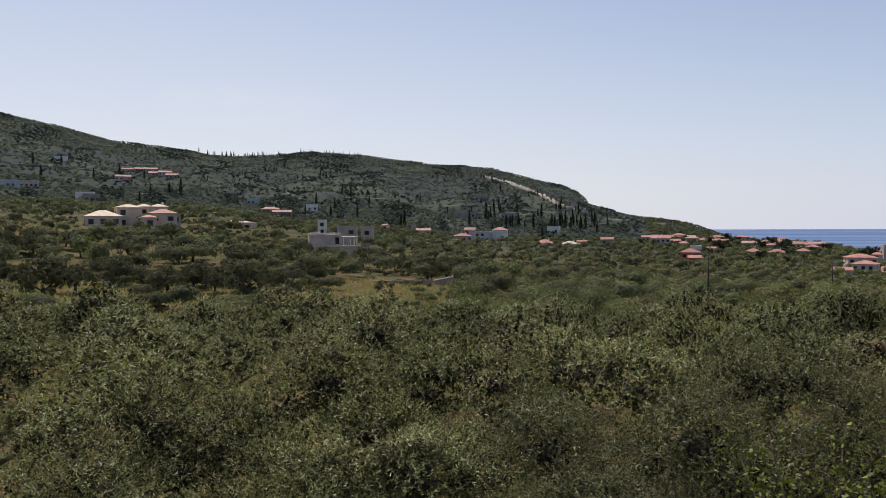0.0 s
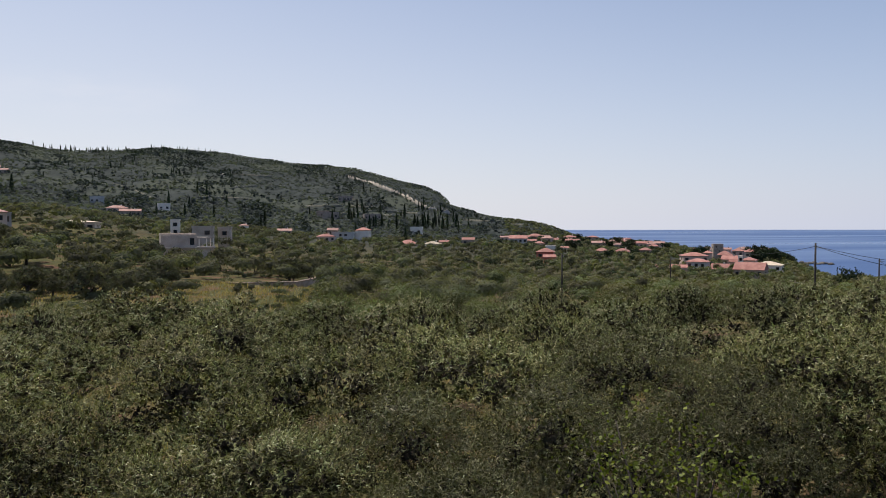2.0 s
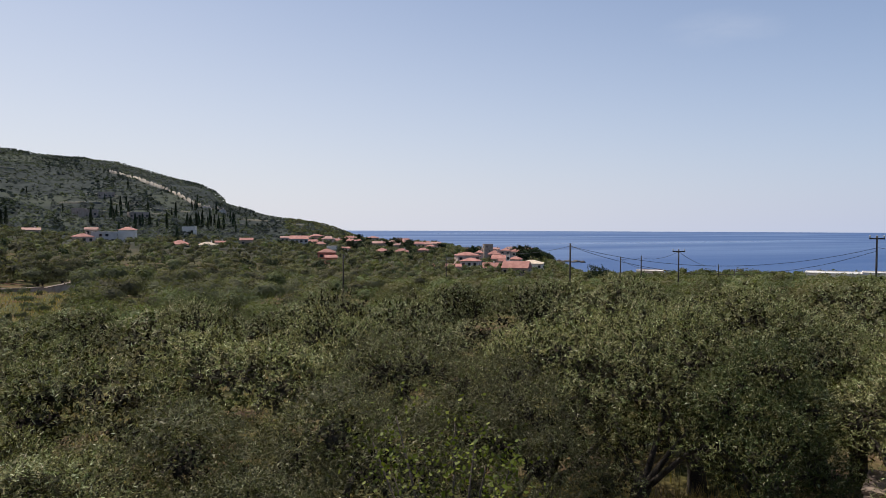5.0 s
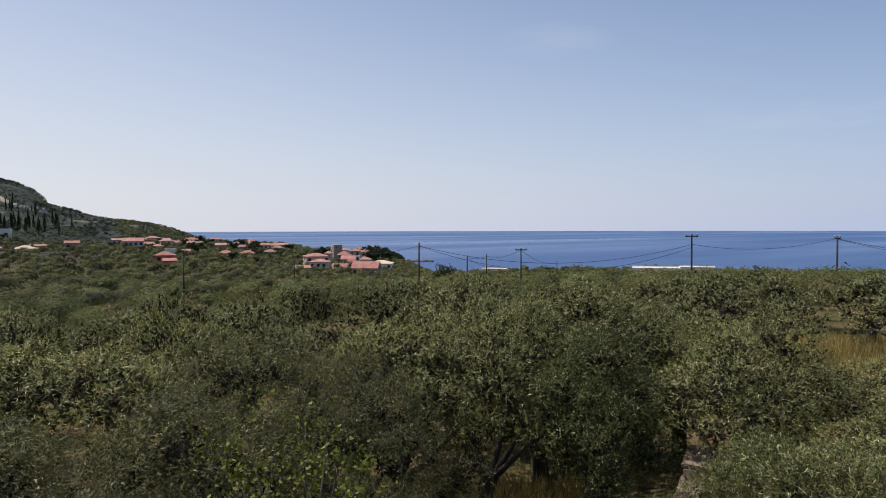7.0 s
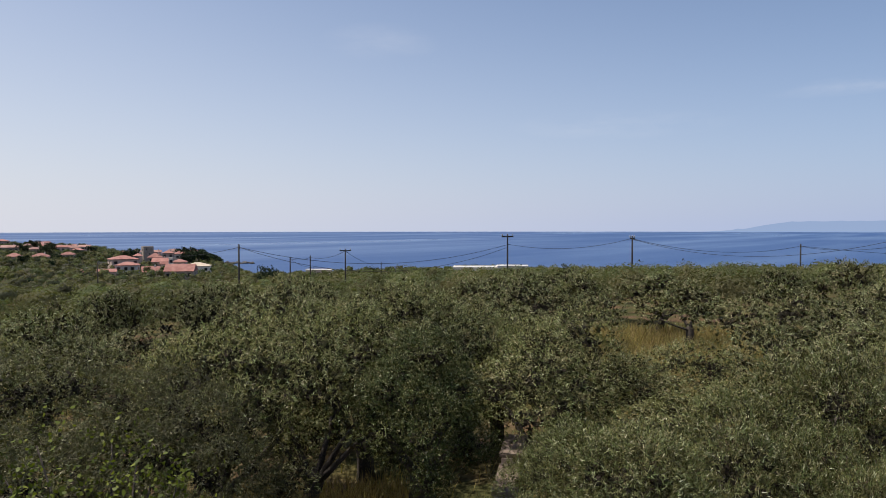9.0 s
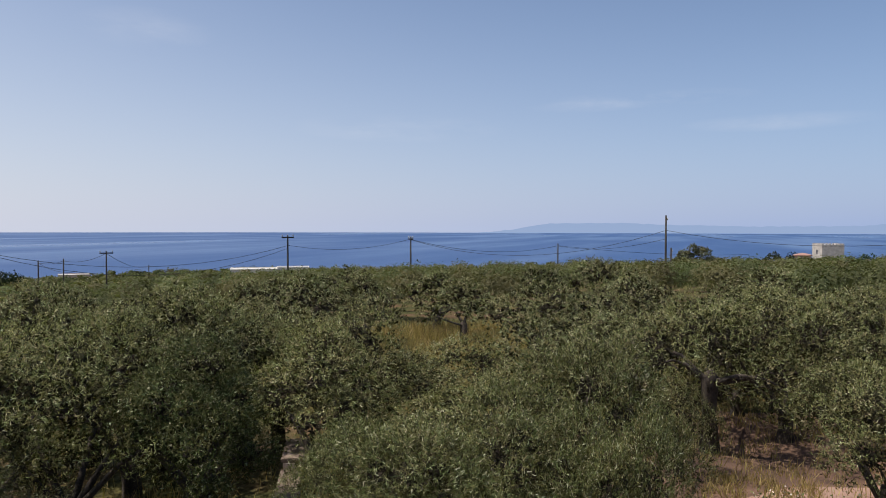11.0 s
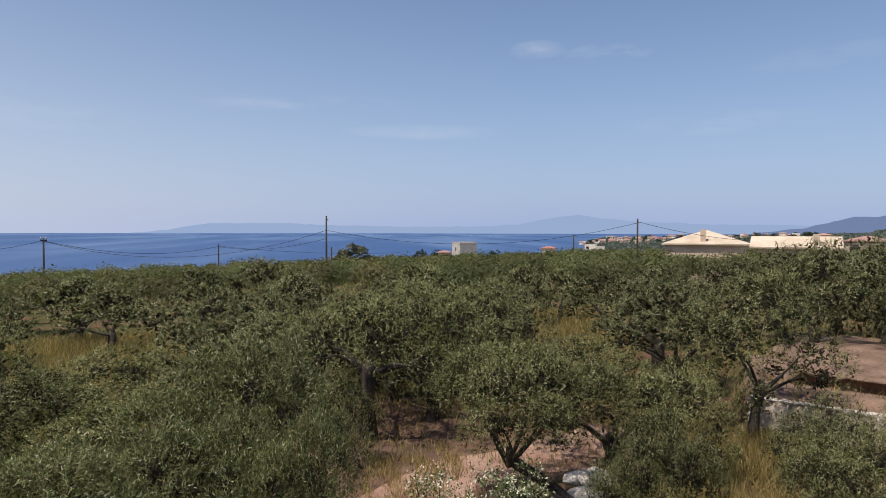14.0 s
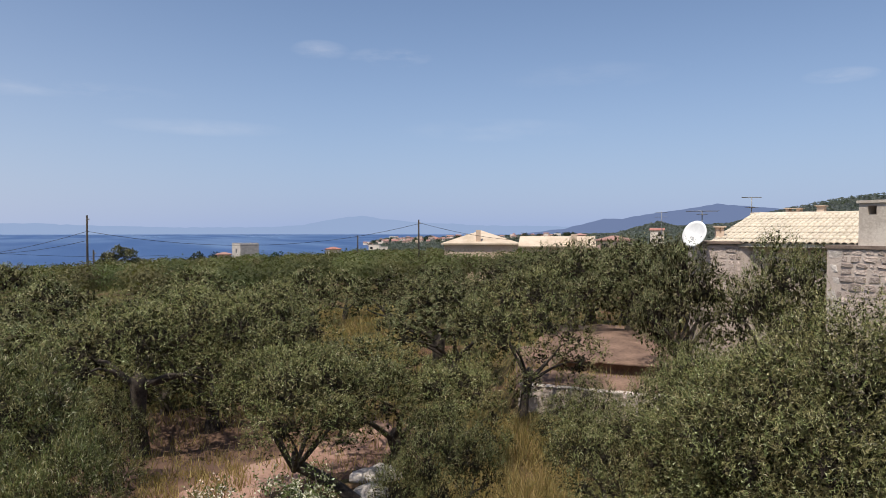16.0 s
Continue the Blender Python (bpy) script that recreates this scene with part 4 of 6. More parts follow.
SHORE = (
    (45.0, 300, 10.8, -17.9, 3, 0.1, "pink", "flat"),
    (49.4, 320, 5.8, -19.3, 3, 0.1, "white", "flat"),
    (57.6, 250, 15.6, -14.3, 3, 0.1, "white", "flat"),
    (60.6, 260, 11.3, -14.3, 3, 0.1, "white", "flat"),
)
NORTH = (
    (108.0, 260, 5.0, -6.9, 3, 0.8, "white", "terracotta"),
    (111.3, 420, 6.3, -9.0, 4, 0.3, "white", "flat"),
    (112.0, 410, 4.8, -9.9, 4, 0.3, "white", "flat"),
    (99.6, 200, 3.6, -6.6, 2.6, 0.6, "pink", "rose"),
    (119.9, 92, 9.6, -1.75, 3.4, 1.75, "beige", "pale"),
    (126.0, 84, 8.2, -1.9, 3, 1.2, "beige", "pale"),
    (130.5, 150, 6.6, -2.0, 3, 0.9, "pink", "rose"),
    (133.7, 330, 5.8, 0.1, 6, 1.0, "white", "terracotta"),
    (127.8, 220, 3.2, -1.4, 3, 0.5, "beige", "rose"),
)

FOOT = [(az, r, w) for rows in (VILLA, SOUTH, VILLAGE, SHORE, NORTH) for az, r, w, *_ in rows] + [(-8.7, 176, 13), (101.2, 217, 9)]


def clear_of_houses(az, r):
    """True where neither a house stands nor the strip before it would hide it."""
    ok = np.ones(len(az), bool)
    for a, rh, w in FOOT:
        ok &= ~((np.abs(az - a) < math.degrees(0.62 * w / rh)) & (r > rh - (0 if a > 50 else 0.02 * rh if a > 15 else 0.05 * rh) - 3) & (r < rh + w))
    return ok


az, r, z = scatter(1, 40000, -40, 152, 50.5, 460, lambda a, q, h, rr: clear_of_houses(a, q) & ((a < 128) | (q > 90)) & ~((a < 1.5) & (a > -9) & (q > 74 + 4 * np.sin(a * 0.7)) & (q < 113)))
k = grid_cull(az, r, np.where(r < 220, 5.2, 6.6))
az, r, z = az[k], r[k], z[k]
thin = rng.random(len(az)) < np.where((az < 4) & (r > 113) & (r < 250), np.where(az < -13, 0.65, 0.5), np.where((az < 14) & (r > 113), 0.75, 1.0))
low = (az < 1.5) & (r > 60) & (r < 113)
thin &= ~low | (rng.random(len(az)) < 0.6)
thin &= ~((np.abs(az - 20.6) < 1.7) & (r > 72) & (r < 98))
az, r, z, low = az[thin], r[thin], z[thin], low[thin]
a2, r2, z2 = scatter(9, 9000, 16, 38, 450, 1150, lambda a, q, h, rr: clear_of_houses(a, q))
k = grid_cull(a2, r2, 6.5)
az, r, z, low = np.concatenate([az, a2[k]]), np.concatenate([r, r2[k]]), np.concatenate([z, z2[k]]), np.concatenate([low, np.zeros(len(k), bool)])
hh, ra = rng.uniform(3.2, 4.6, len(az)) + np.where((az > 55) & (r < 140), np.where(az > 95, 0.4, 0.85), 0) + np.where(rng.random(len(az)) < 0.08, 1.0, 0), rng.uniform(2.2, 3.1, len(az))
hh = np.where((az > 50) & (r < 150), np.minimum(hh, skyline(az, r) + rng.uniform(-0.3, 0.45, len(az))), hh)
hh = np.where((az > 113) & (az < 131) & (r < 82), np.maximum(hh, np.minimum(skyline(az, r) + rng.uniform(-0.5, 0.2, len(az)), 5.0)), hh)
hh, ra = np.where(low, hh * 0.55, hh), np.where(low, ra * 0.8, ra)
P = np.stack([r * np.sin(np.radians(az)), r * np.cos(np.radians(az)), z - 0.2, hh, ra], -1)
GREY = (rng.random(len(az)) < np.clip((38 - az) / 34, 0, 0.8)) & (r > 72)
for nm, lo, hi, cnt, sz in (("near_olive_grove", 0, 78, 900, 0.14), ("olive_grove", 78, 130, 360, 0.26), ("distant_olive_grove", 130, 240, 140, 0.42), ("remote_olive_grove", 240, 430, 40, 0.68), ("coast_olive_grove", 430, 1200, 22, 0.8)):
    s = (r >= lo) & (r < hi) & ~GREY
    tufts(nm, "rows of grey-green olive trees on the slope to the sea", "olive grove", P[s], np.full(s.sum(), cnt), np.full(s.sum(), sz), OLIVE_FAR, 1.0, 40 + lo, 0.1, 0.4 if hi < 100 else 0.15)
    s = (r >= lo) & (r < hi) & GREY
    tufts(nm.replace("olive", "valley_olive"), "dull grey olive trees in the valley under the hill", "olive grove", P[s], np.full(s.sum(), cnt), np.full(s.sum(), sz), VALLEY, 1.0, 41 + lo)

az, r, z = scatter(2, 190000, -40, 24, 450, 1480, lambda a, q, h, rr: np.sin(q / 9.5 + a * 0.5 + 1.3 * np.sin(a * 0.8)) + 0.8 * np.sin(q / 47.0 - a * 0.4) + rr.normal(0, 0.7, len(a)) > -1.3)
k = grid_cull(az, r, np.where(r < 800, 4.0, 5.2))
az, r, z = az[k], r[k], z[k]
P = np.stack([r * np.sin(np.radians(az)), r * np.cos(np.radians(az)), z - 0.3, rng.uniform(1.0, 2.6, len(az)), rng.uniform(1.5, 2.9, len(az))], -1)
pa, pr = np.degrees(np.arctan2(P[:, 0], P[:, 1])), np.hypot(P[:, 0], P[:, 1])
wood = np.sin(pa * 0.62 + pr / 150) + np.sin(pa * 1.45 - pr / 88 + 1.0) + 0.6 * np.sin(pa * 3.1 + pr / 37) + 0.9 * np.exp(-((pa + 10) / 4) ** 2) > 0.75
P[wood, 3] *= 1.5
tufts("hillside_scrub", "scrub and olives covering the terraced hillside, greyed with painted haze", "scrub", P[~wood], np.full((~wood).sum(), 6), np.full((~wood).sum(), 1.35), HAZY_SCRUB, 1.0, 50, 0.9)
tufts("hillside_woods", "patches of darker evergreen woods in the folds of the hillside", "woods", P[wood], np.full(wood.sum(), 7), np.full(wood.sum(), 1.45), HAZY_WOODS, 1.0, 54, 0.5)
az, r, z = scatter(3, 14000, 104, 152, 450, 1560, lambda a, q, h, rr: rr.random(len(a)) < 0.8)
k = grid_cull(az, r, 8.0)
az, r, z = az[k], r[k], z[k]
P = np.stack([r * np.sin(np.radians(az)), r * np.cos(np.radians(az)), z - 0.3, rng.uniform(3.0, 5.0, len(az)), rng.uniform(3.0, 5.0, len(az))], -1)
tufts("plain_scrub", "groves on the coastal plain and hill to the north, paled with painted haze", "scrub", P, np.full(len(P), 9), np.full(len(P), 1.7), HAZY_PLAIN, 1.0, 51)


# low bushes in the dry meadow
az, r, z = scatter(5, 1500, -36, 14, 60, 260, lambda a, q, h, rr: clear_of_houses(a, q))
P = np.stack([r * np.sin(np.radians(az)), r * np.cos(np.radians(az)), z - 0.1, rng.uniform(0.4, 1.3, len(az)), rng.uniform(0.5, 1.5, len(az))], -1)
tufts("meadow_bushes", "low dull green and brown bushes in the dry meadow", "bushes", P, np.full(len(P), 60), np.full(len(P), 0.24), VALLEY, 1.0, 53)


# pale cuts in the hillside: a graded road and old terrace banks
BANK = surface("dry_terrace_bank", (0.09, 0.088, 0.07), (0.17, 0.16, 0.125), 6.0, 0.95, 0.4)
CUT = surface("pale_rock_cut", (0.3, 0.25, 0.2), (0.5, 0.44, 0.37), 6.0, 0.95, 0.4)


def bank(name, label, category, line, high, seed, mat):
    """A low broken bank that follows the slope; line: bearings and elevations."""
    rr = np.random.default_rng(seed)
    a = np.arange(line[0][0], line[-1][0], 0.07)
    e = np.interp(a, [p[0] for p in line], [p[1] for p in line])
    r = np.array([site(x, y) for x, y in zip(a, e)])
    r = np.convolve(np.pad(r, 4, mode="edge"), np.ones(9) / 9, "valid") - 1.0
    z = land(a, r)
    h = high * rr.uniform(0.3, 1.25, len(a)) * (rr.random(len(a)) > 0.12)
    x, y = np.sin(np.radians(a)), np.cos(np.radians(a))
    rows = [np.stack([x * (r + d), y * (r + d), z + q], -1) for d, q in ((-0.8, -1.5), (-0.4, h + 0.8), (1.5, h + 1.0), (2.5, -1.5))]
    n = len(a)
    F = np.array([(i * n + k, i * n + k + 1, (i + 1) * n + k + 1, (i + 1) * n + k) for i in range(3) for k in range(n - 1)])
    return tagged(new(name, mesh_of(name, np.concatenate(rows), F, mat)), label, category, kind="structure")


bank("hill_road", "pale scar of a graded road down the hill", "road cut", ((3.4, 3.9), (5.2, 3.45), (6.4, 3.0), (7.8, 2.45), (9.0, 1.75), (10.0, 1.35), (11.6, 1.05)), 3.2, 1, CUT)
for k, (a0, a1, e0, e1) in enumerate(((1.5, 4.0, 2.2, 2.1), (-6.5, -2.5, 4.0, 3.9), (0.0, 5.5, 1.6, 1.5), (1.5, 7.5, 0.95, 0.8), (4.5, 9.0, 1.2, 1.0), (-14.0, -11.0, 3.2, 2.0), (-25.0, -20.5, 4.55, 4.6), (-24.5, -21.0, 2.4, 2.3),
                                      (-31, -26, 4.4, 4.1), (-5.5, -1.5, 3.0, 3.2), (-8.0, -4.0, 2.2, 2.1), (12.5, 17.5, 0.5, 0.05), (11.8, 16.5, 0.1, -0.3))):
    bank("hill_terrace", "thin pale terrace bank on the hillside", "terrace", ((a0, e0), (0.5 * (a0 + a1), 0.5 * (e0 + e1) + 0.08), (a1, e1)), 0.7, 10 + k, BANK)


# old grey olives along the edge of the meadow, shade included in their colour
old = [olive(71 + k, 4, 4.6, 2.7, trunk_h=1.5, mat=GREYLEAF, skirt=1) for k in range(3)]
for i in range(48):
    az = -34.5 + 0.77 * i + rng.uniform(-0.5, 0.5)
    r = rng.uniform(84, 112) if az < -9 and i % 2 else rng.uniform(116, 190)
    s = rng.uniform(0.6, 1.1)
    m = Matrix.Translation(at(az, r, height(az, r) - 0.05)) @ Matrix.Rotation(rng.uniform(0, 6.28), 4, "Z") @ Matrix.Diagonal((s * rng.uniform(0.85, 1.2), s * rng.uniform(0.85, 1.2), s * 0.95, 1))
    if i < 3:
        old[i].matrix_basis = m
        ob = old[i]
    else:
        src = old[i % 3]
        ob = copy_thing(src, m @ Matrix.Diagonal((*(1 / q for q in src.scale), 1)))
    tagged(ob, "old dark grey olive tree at the edge of the dry meadow", "olive tree", "old olives by the meadow")


# ---- cypresses, pines and bushes ----
def cypress():
    tree = new("cypress_tree")
    part("trunk", tube_mesh("trunk", [(0, 0, -0.5), (0, 0, 1.2)], [0.2, 0.14], BARK, 5), tree)
    rr = np.random.default_rng(5)
    m = 130
    t = rr.random(m) ** 0.8
    rad = 0.95 * np.sin(np.pi * np.clip(0.12 + 0.88 * t, 0, 1)) ** 0.8 * (1.15 - 0.7 * t)
    a = rr.uniform(0, 6.28, m)
    c = np.stack([rad * np.cos(a), rad * np.sin(a), 0.6 + t * 8.6], -1)
    out = np.stack([np.cos(a), np.sin(a), np.full(m, 2.0)], -1)
    sd = np.stack([-np.sin(a), np.cos(a), np.zeros(m)], -1)
    V = np.stack([c + out * 0.32, c - out * 0.22 + sd * 0.42, c - out * 0.22 - sd * 0.42], 1).reshape(-1, 3)
    part("crown", mesh_of("crown", V, np.arange(m * 3).reshape(-1, 3), CYPRESS), tree)
    return tagged(tree, "slim dark green cypress on the hillside", "cypress", "cypresses on the hill")


def pine():
    tree = new("pine_tree")
    part("trunk", tube_mesh("trunk", [(0, 0, -1), (0.1, 0, 2.2), (0.2, 0.1, 4.2)], [0.3, 0.22, 0.15], BARK, 6), tree)
    rr = np.random.default_rng(6)
    lobes = np.array([(rr.uniform(-2, 2), rr.uniform(-1.8, 1.8), rr.uniform(3.2, 5.6), rr.uniform(0.9, 1.5)) for _ in range(10)])
    v, f, tone = sprigs(rr, lobes, 280, 3, 0.5, 0.8, 0.36, 0.5, 1.05, corners=3)
    part("crown", mesh_of("crown", v, f, PINE), tree)
    return tagged(tree, "dark green spreading pine near the shore", "pine tree", "pines by the village")


def evergreen():
    """A dense rounded tree whose crown reaches the ground."""
    tree = new("evergreen_tree")
    part("trunk", tube_mesh("trunk", [(0, 0, -0.8), (0.05, 0, 1.0), (0.1, 0.05, 2.4)], [0.24, 0.18, 0.1], BARK, 6), tree)
    rr = np.random.default_rng(8)
    lobes = np.array([(rr.uniform(-1.7, 1.7), rr.uniform(-1.7, 1.7), rr.uniform(1.2, 3.6), rr.uniform(0.8, 1.3)) for _ in range(12)])
    v, f, tone = sprigs(rr, lobes, 260, 3, 0.35, 0.38, 0.28, 0.6, 1.05, corners=3, ruffle=0.2)
    part("crown", mesh_of("crown", v, f, PINE), tree)
    return tagged(tree, "dark rounded evergreen tree among the olives", "tree", "dark trees of the valley")


def stand(src, az, r, scale, wide=None, first=[]):
    m = Matrix.Translation(at(az, r, height(az, r))) @ Matrix.Rotation(rng.uniform(0, 6.28), 4, "Z") @ Matrix.Diagonal((wide or scale, wide or scale, scale, 1))
    if src.name not in first:
        first.append(src.name)
        src.matrix_basis = m
        return src
    return copy_thing(src, m @ Matrix.Diagonal((*(1 / s for s in src.scale), 1)))


cyp = cypress()
for az, el, s in ((-20.3, 2.6, 1.6), (-23.2, 1.9, 1.0), (-9.0, 1.0, 1.1), (-7.4, 2.5, 1.3), (-6.9, 1.0, 1.0), (-11.0, 1.2, 0.9), (-3.4, 0.2, 1.0), (-3.1, 0.3, 1.2), (5.1, 0.0, 1.2),
                  (5.6, 0.2, 1.1), (6.1, 0.1, 1.3), (7.3, 0.0, 1.0), (9.0, 0.1, 1.1), (9.4, 0.4, 1.0), (12.1, 0.2, 1.3), (13.1, 0.2, 1.0), (4.0, -0.6, 1.0), (8.0, -0.9, 1.0)):
    stand(cyp, az, site(az, el - 0.35), s)
for i in range(64):                              # along the crest
    az = rng.choice((rng.uniform(-19, -9.5), rng.normal(-15.5, 1.4), rng.uniform(-9.5, -6.5)))
    stand(cyp, az, 1450 - 6.0 * (az + 33) - rng.uniform(2, 45), rng.uniform(0.5, 1.15) * (0.7 if az > -9.5 else 1))
for i in range(44):                              # the wooded gully below the saddle
    az = rng.normal(-10.5, 2.6)
    stand(cyp, az, rng.uniform(820, 1250), rng.uniform(0.5, 0.95))
for i in range(34):                              # the dark stand at the foot of the hill
    az = rng.normal(8.0, 3.2)
    stand(cyp, az, rng.uniform(520, 640), rng.uniform(0.75, 1.35))
for i in range(36):                              # scattered in the valley and on the slopes
    az = rng.choice((rng.uniform(-31, 16), rng.normal(7, 3.5), rng.normal(-7, 4)))
    stand(cyp, az, rng.uniform(540, 880), rng.uniform(0.7, 1.3))
pin = pine()
for az, r, s in ((25.0, 560, 2.0), (26.0, 565, 1.7), (23.9, 570, 1.4), (21.9, 600, 1.6), (20.7, 520, 1.7), (31.4, 440, 2.0), (31.0, 445, 1.6), (35.2, 440, 1.8), (35.9, 450, 1.5), (36.5, 470, 1.3),
                 (36.9, 500, 1.1), (35.5, 470, 1.6), (21.4, 420, 1.6), (24.2, 380, 1.3), (26.0, 370, 1.0), (34.9, 415, 1.3), (35.4, 425, 1.4), (36.2, 440, 1.4), (36.6, 455, 1.2), (36.0, 475, 1.5), (36.9, 475, 1.2), (37.2, 500, 1.2), (36.6, 515, 1.3), (37.4, 525, 1.0), (35.7, 500, 1.5), (34.7, 460, 1.6), (37.3, 485, 0.9), (30.7, 455, 1.4), (22.6, 590, 1.2), (24.6, 600, 1.5), (27.8, 480, 1.0), (21.2, 480, 1.3)):
    stand(pin, az, r, s * (0.9 if 34.4 < az < 37.6 else 0.62))

for i in range(20):                              # pines between the houses on the spur
    az, r = rng.uniform(15.5, 29), rng.uniform(470, 560)
    if bool(clear_of_houses(np.array([az]), np.array([r]))[0]):
        stand(pin, az, r, rng.uniform(0.6, 1.05))
ever = evergreen()
for az, r, s, w in ((40.9, 208, 1.5, 1.1), (41.4, 204, 1.2, 0.9), (97.7, 236, 1.6, 1.4), (99.0, 230, 1.5, 1.4), (103.6, 225, 1.3, 1.3), (104.6, 228, 1.1, 1.2), (61.9, 240, 0.9, 1.1)):
    stand(ever, az, r, s, w)
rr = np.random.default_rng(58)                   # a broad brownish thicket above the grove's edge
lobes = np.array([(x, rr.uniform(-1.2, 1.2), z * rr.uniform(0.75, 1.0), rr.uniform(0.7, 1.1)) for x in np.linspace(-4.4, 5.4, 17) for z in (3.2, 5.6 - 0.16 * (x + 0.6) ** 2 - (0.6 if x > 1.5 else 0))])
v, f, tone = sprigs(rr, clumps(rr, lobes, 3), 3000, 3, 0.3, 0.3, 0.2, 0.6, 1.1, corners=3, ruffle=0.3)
thicket = new("thicket", mesh_of("thicket", v, f, DARKENED_OLIVE, tint=tone))
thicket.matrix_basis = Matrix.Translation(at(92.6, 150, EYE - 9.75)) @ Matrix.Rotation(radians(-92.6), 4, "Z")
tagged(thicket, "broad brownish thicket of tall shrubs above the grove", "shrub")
for i in range(34):                              # between the houses of the far town
    stand(ever, rng.uniform(110, 128), rng.uniform(1120, 1400), rng.uniform(1.3, 2.4))
for i in range(30):                              # and of the village
    az, r = rng.uniform(15, 36), rng.uniform(370, 520)
    if bool(clear_of_houses(np.array([az]), np.array([r]))[0]):
        stand(ever, az, r, rng.uniform(0.8, 1.3))
for i in range(46):                              # dark rounded trees standing out of the groves
    az, r = rng.choice((rng.uniform(-30, 10), rng.uniform(10, 30), rng.uniform(14, 40))), rng.uniform(95, 420)
    if bool(clear_of_houses(np.array([az]), np.array([r]))[0]):
        s = rng.uniform(0.5, 0.85)
        stand(ever, az, r, s * 1.15, s * 1.3)


# ---- houses ----
def hip(bm, w, d, rise, over, z):
    """A hipped tile roof with eaves and a thick edge."""
    x, y = w / 2 + over, d / 2 + over
    ridge = max(x - y, 0.02) if w >= d else 0.02
    b = [bm.verts.new((sx * x, sy * y, z - 0.12)) for sx, sy in ((-1, -1), (1, -1), (1, 1), (-1, 1))]
    t = [bm.verts.new((sx * x, sy * y, z + 0.06)) for sx, sy in ((-1, -1), (1, -1), (1, 1), (-1, 1))]
    r0, r1 = bm.verts.new((-ridge, 0, z + rise)), bm.verts.new((ridge, 0, z + rise))
    for f in ((t[0], t[1], r1, r0), (t[1], t[2], r1), (t[2], t[3], r0, r1), (t[3], t[0], r0), (b[3], b[2], b[1], b[0])):
        bm.faces.new(f)
    for i in range(4):
        bm.faces.new((b[i], b[(i + 1) % 4], t[(i + 1) % 4], t[i]))
    return bm


def gable(bm, w, d, rise, over, z):
    """A ridged roof of two slopes, the ridge along the front."""
    x, y = w / 2 + over, d / 2 + over
    a, b = [[bm.verts.new((sx * x, q * y, z + h)) for q, h in ((-1, -0.1), (-1, 0.08), (0, rise), (1, 0.08), (1, -0.1))] for sx in (-1, 1)]
    for i in range(5):
        bm.faces.new((a[i], b[i], b[(i + 1) % 5], a[(i + 1) % 5]))
    bm.faces.new(a[::-1])
    bm.faces.new(b)
    return bm


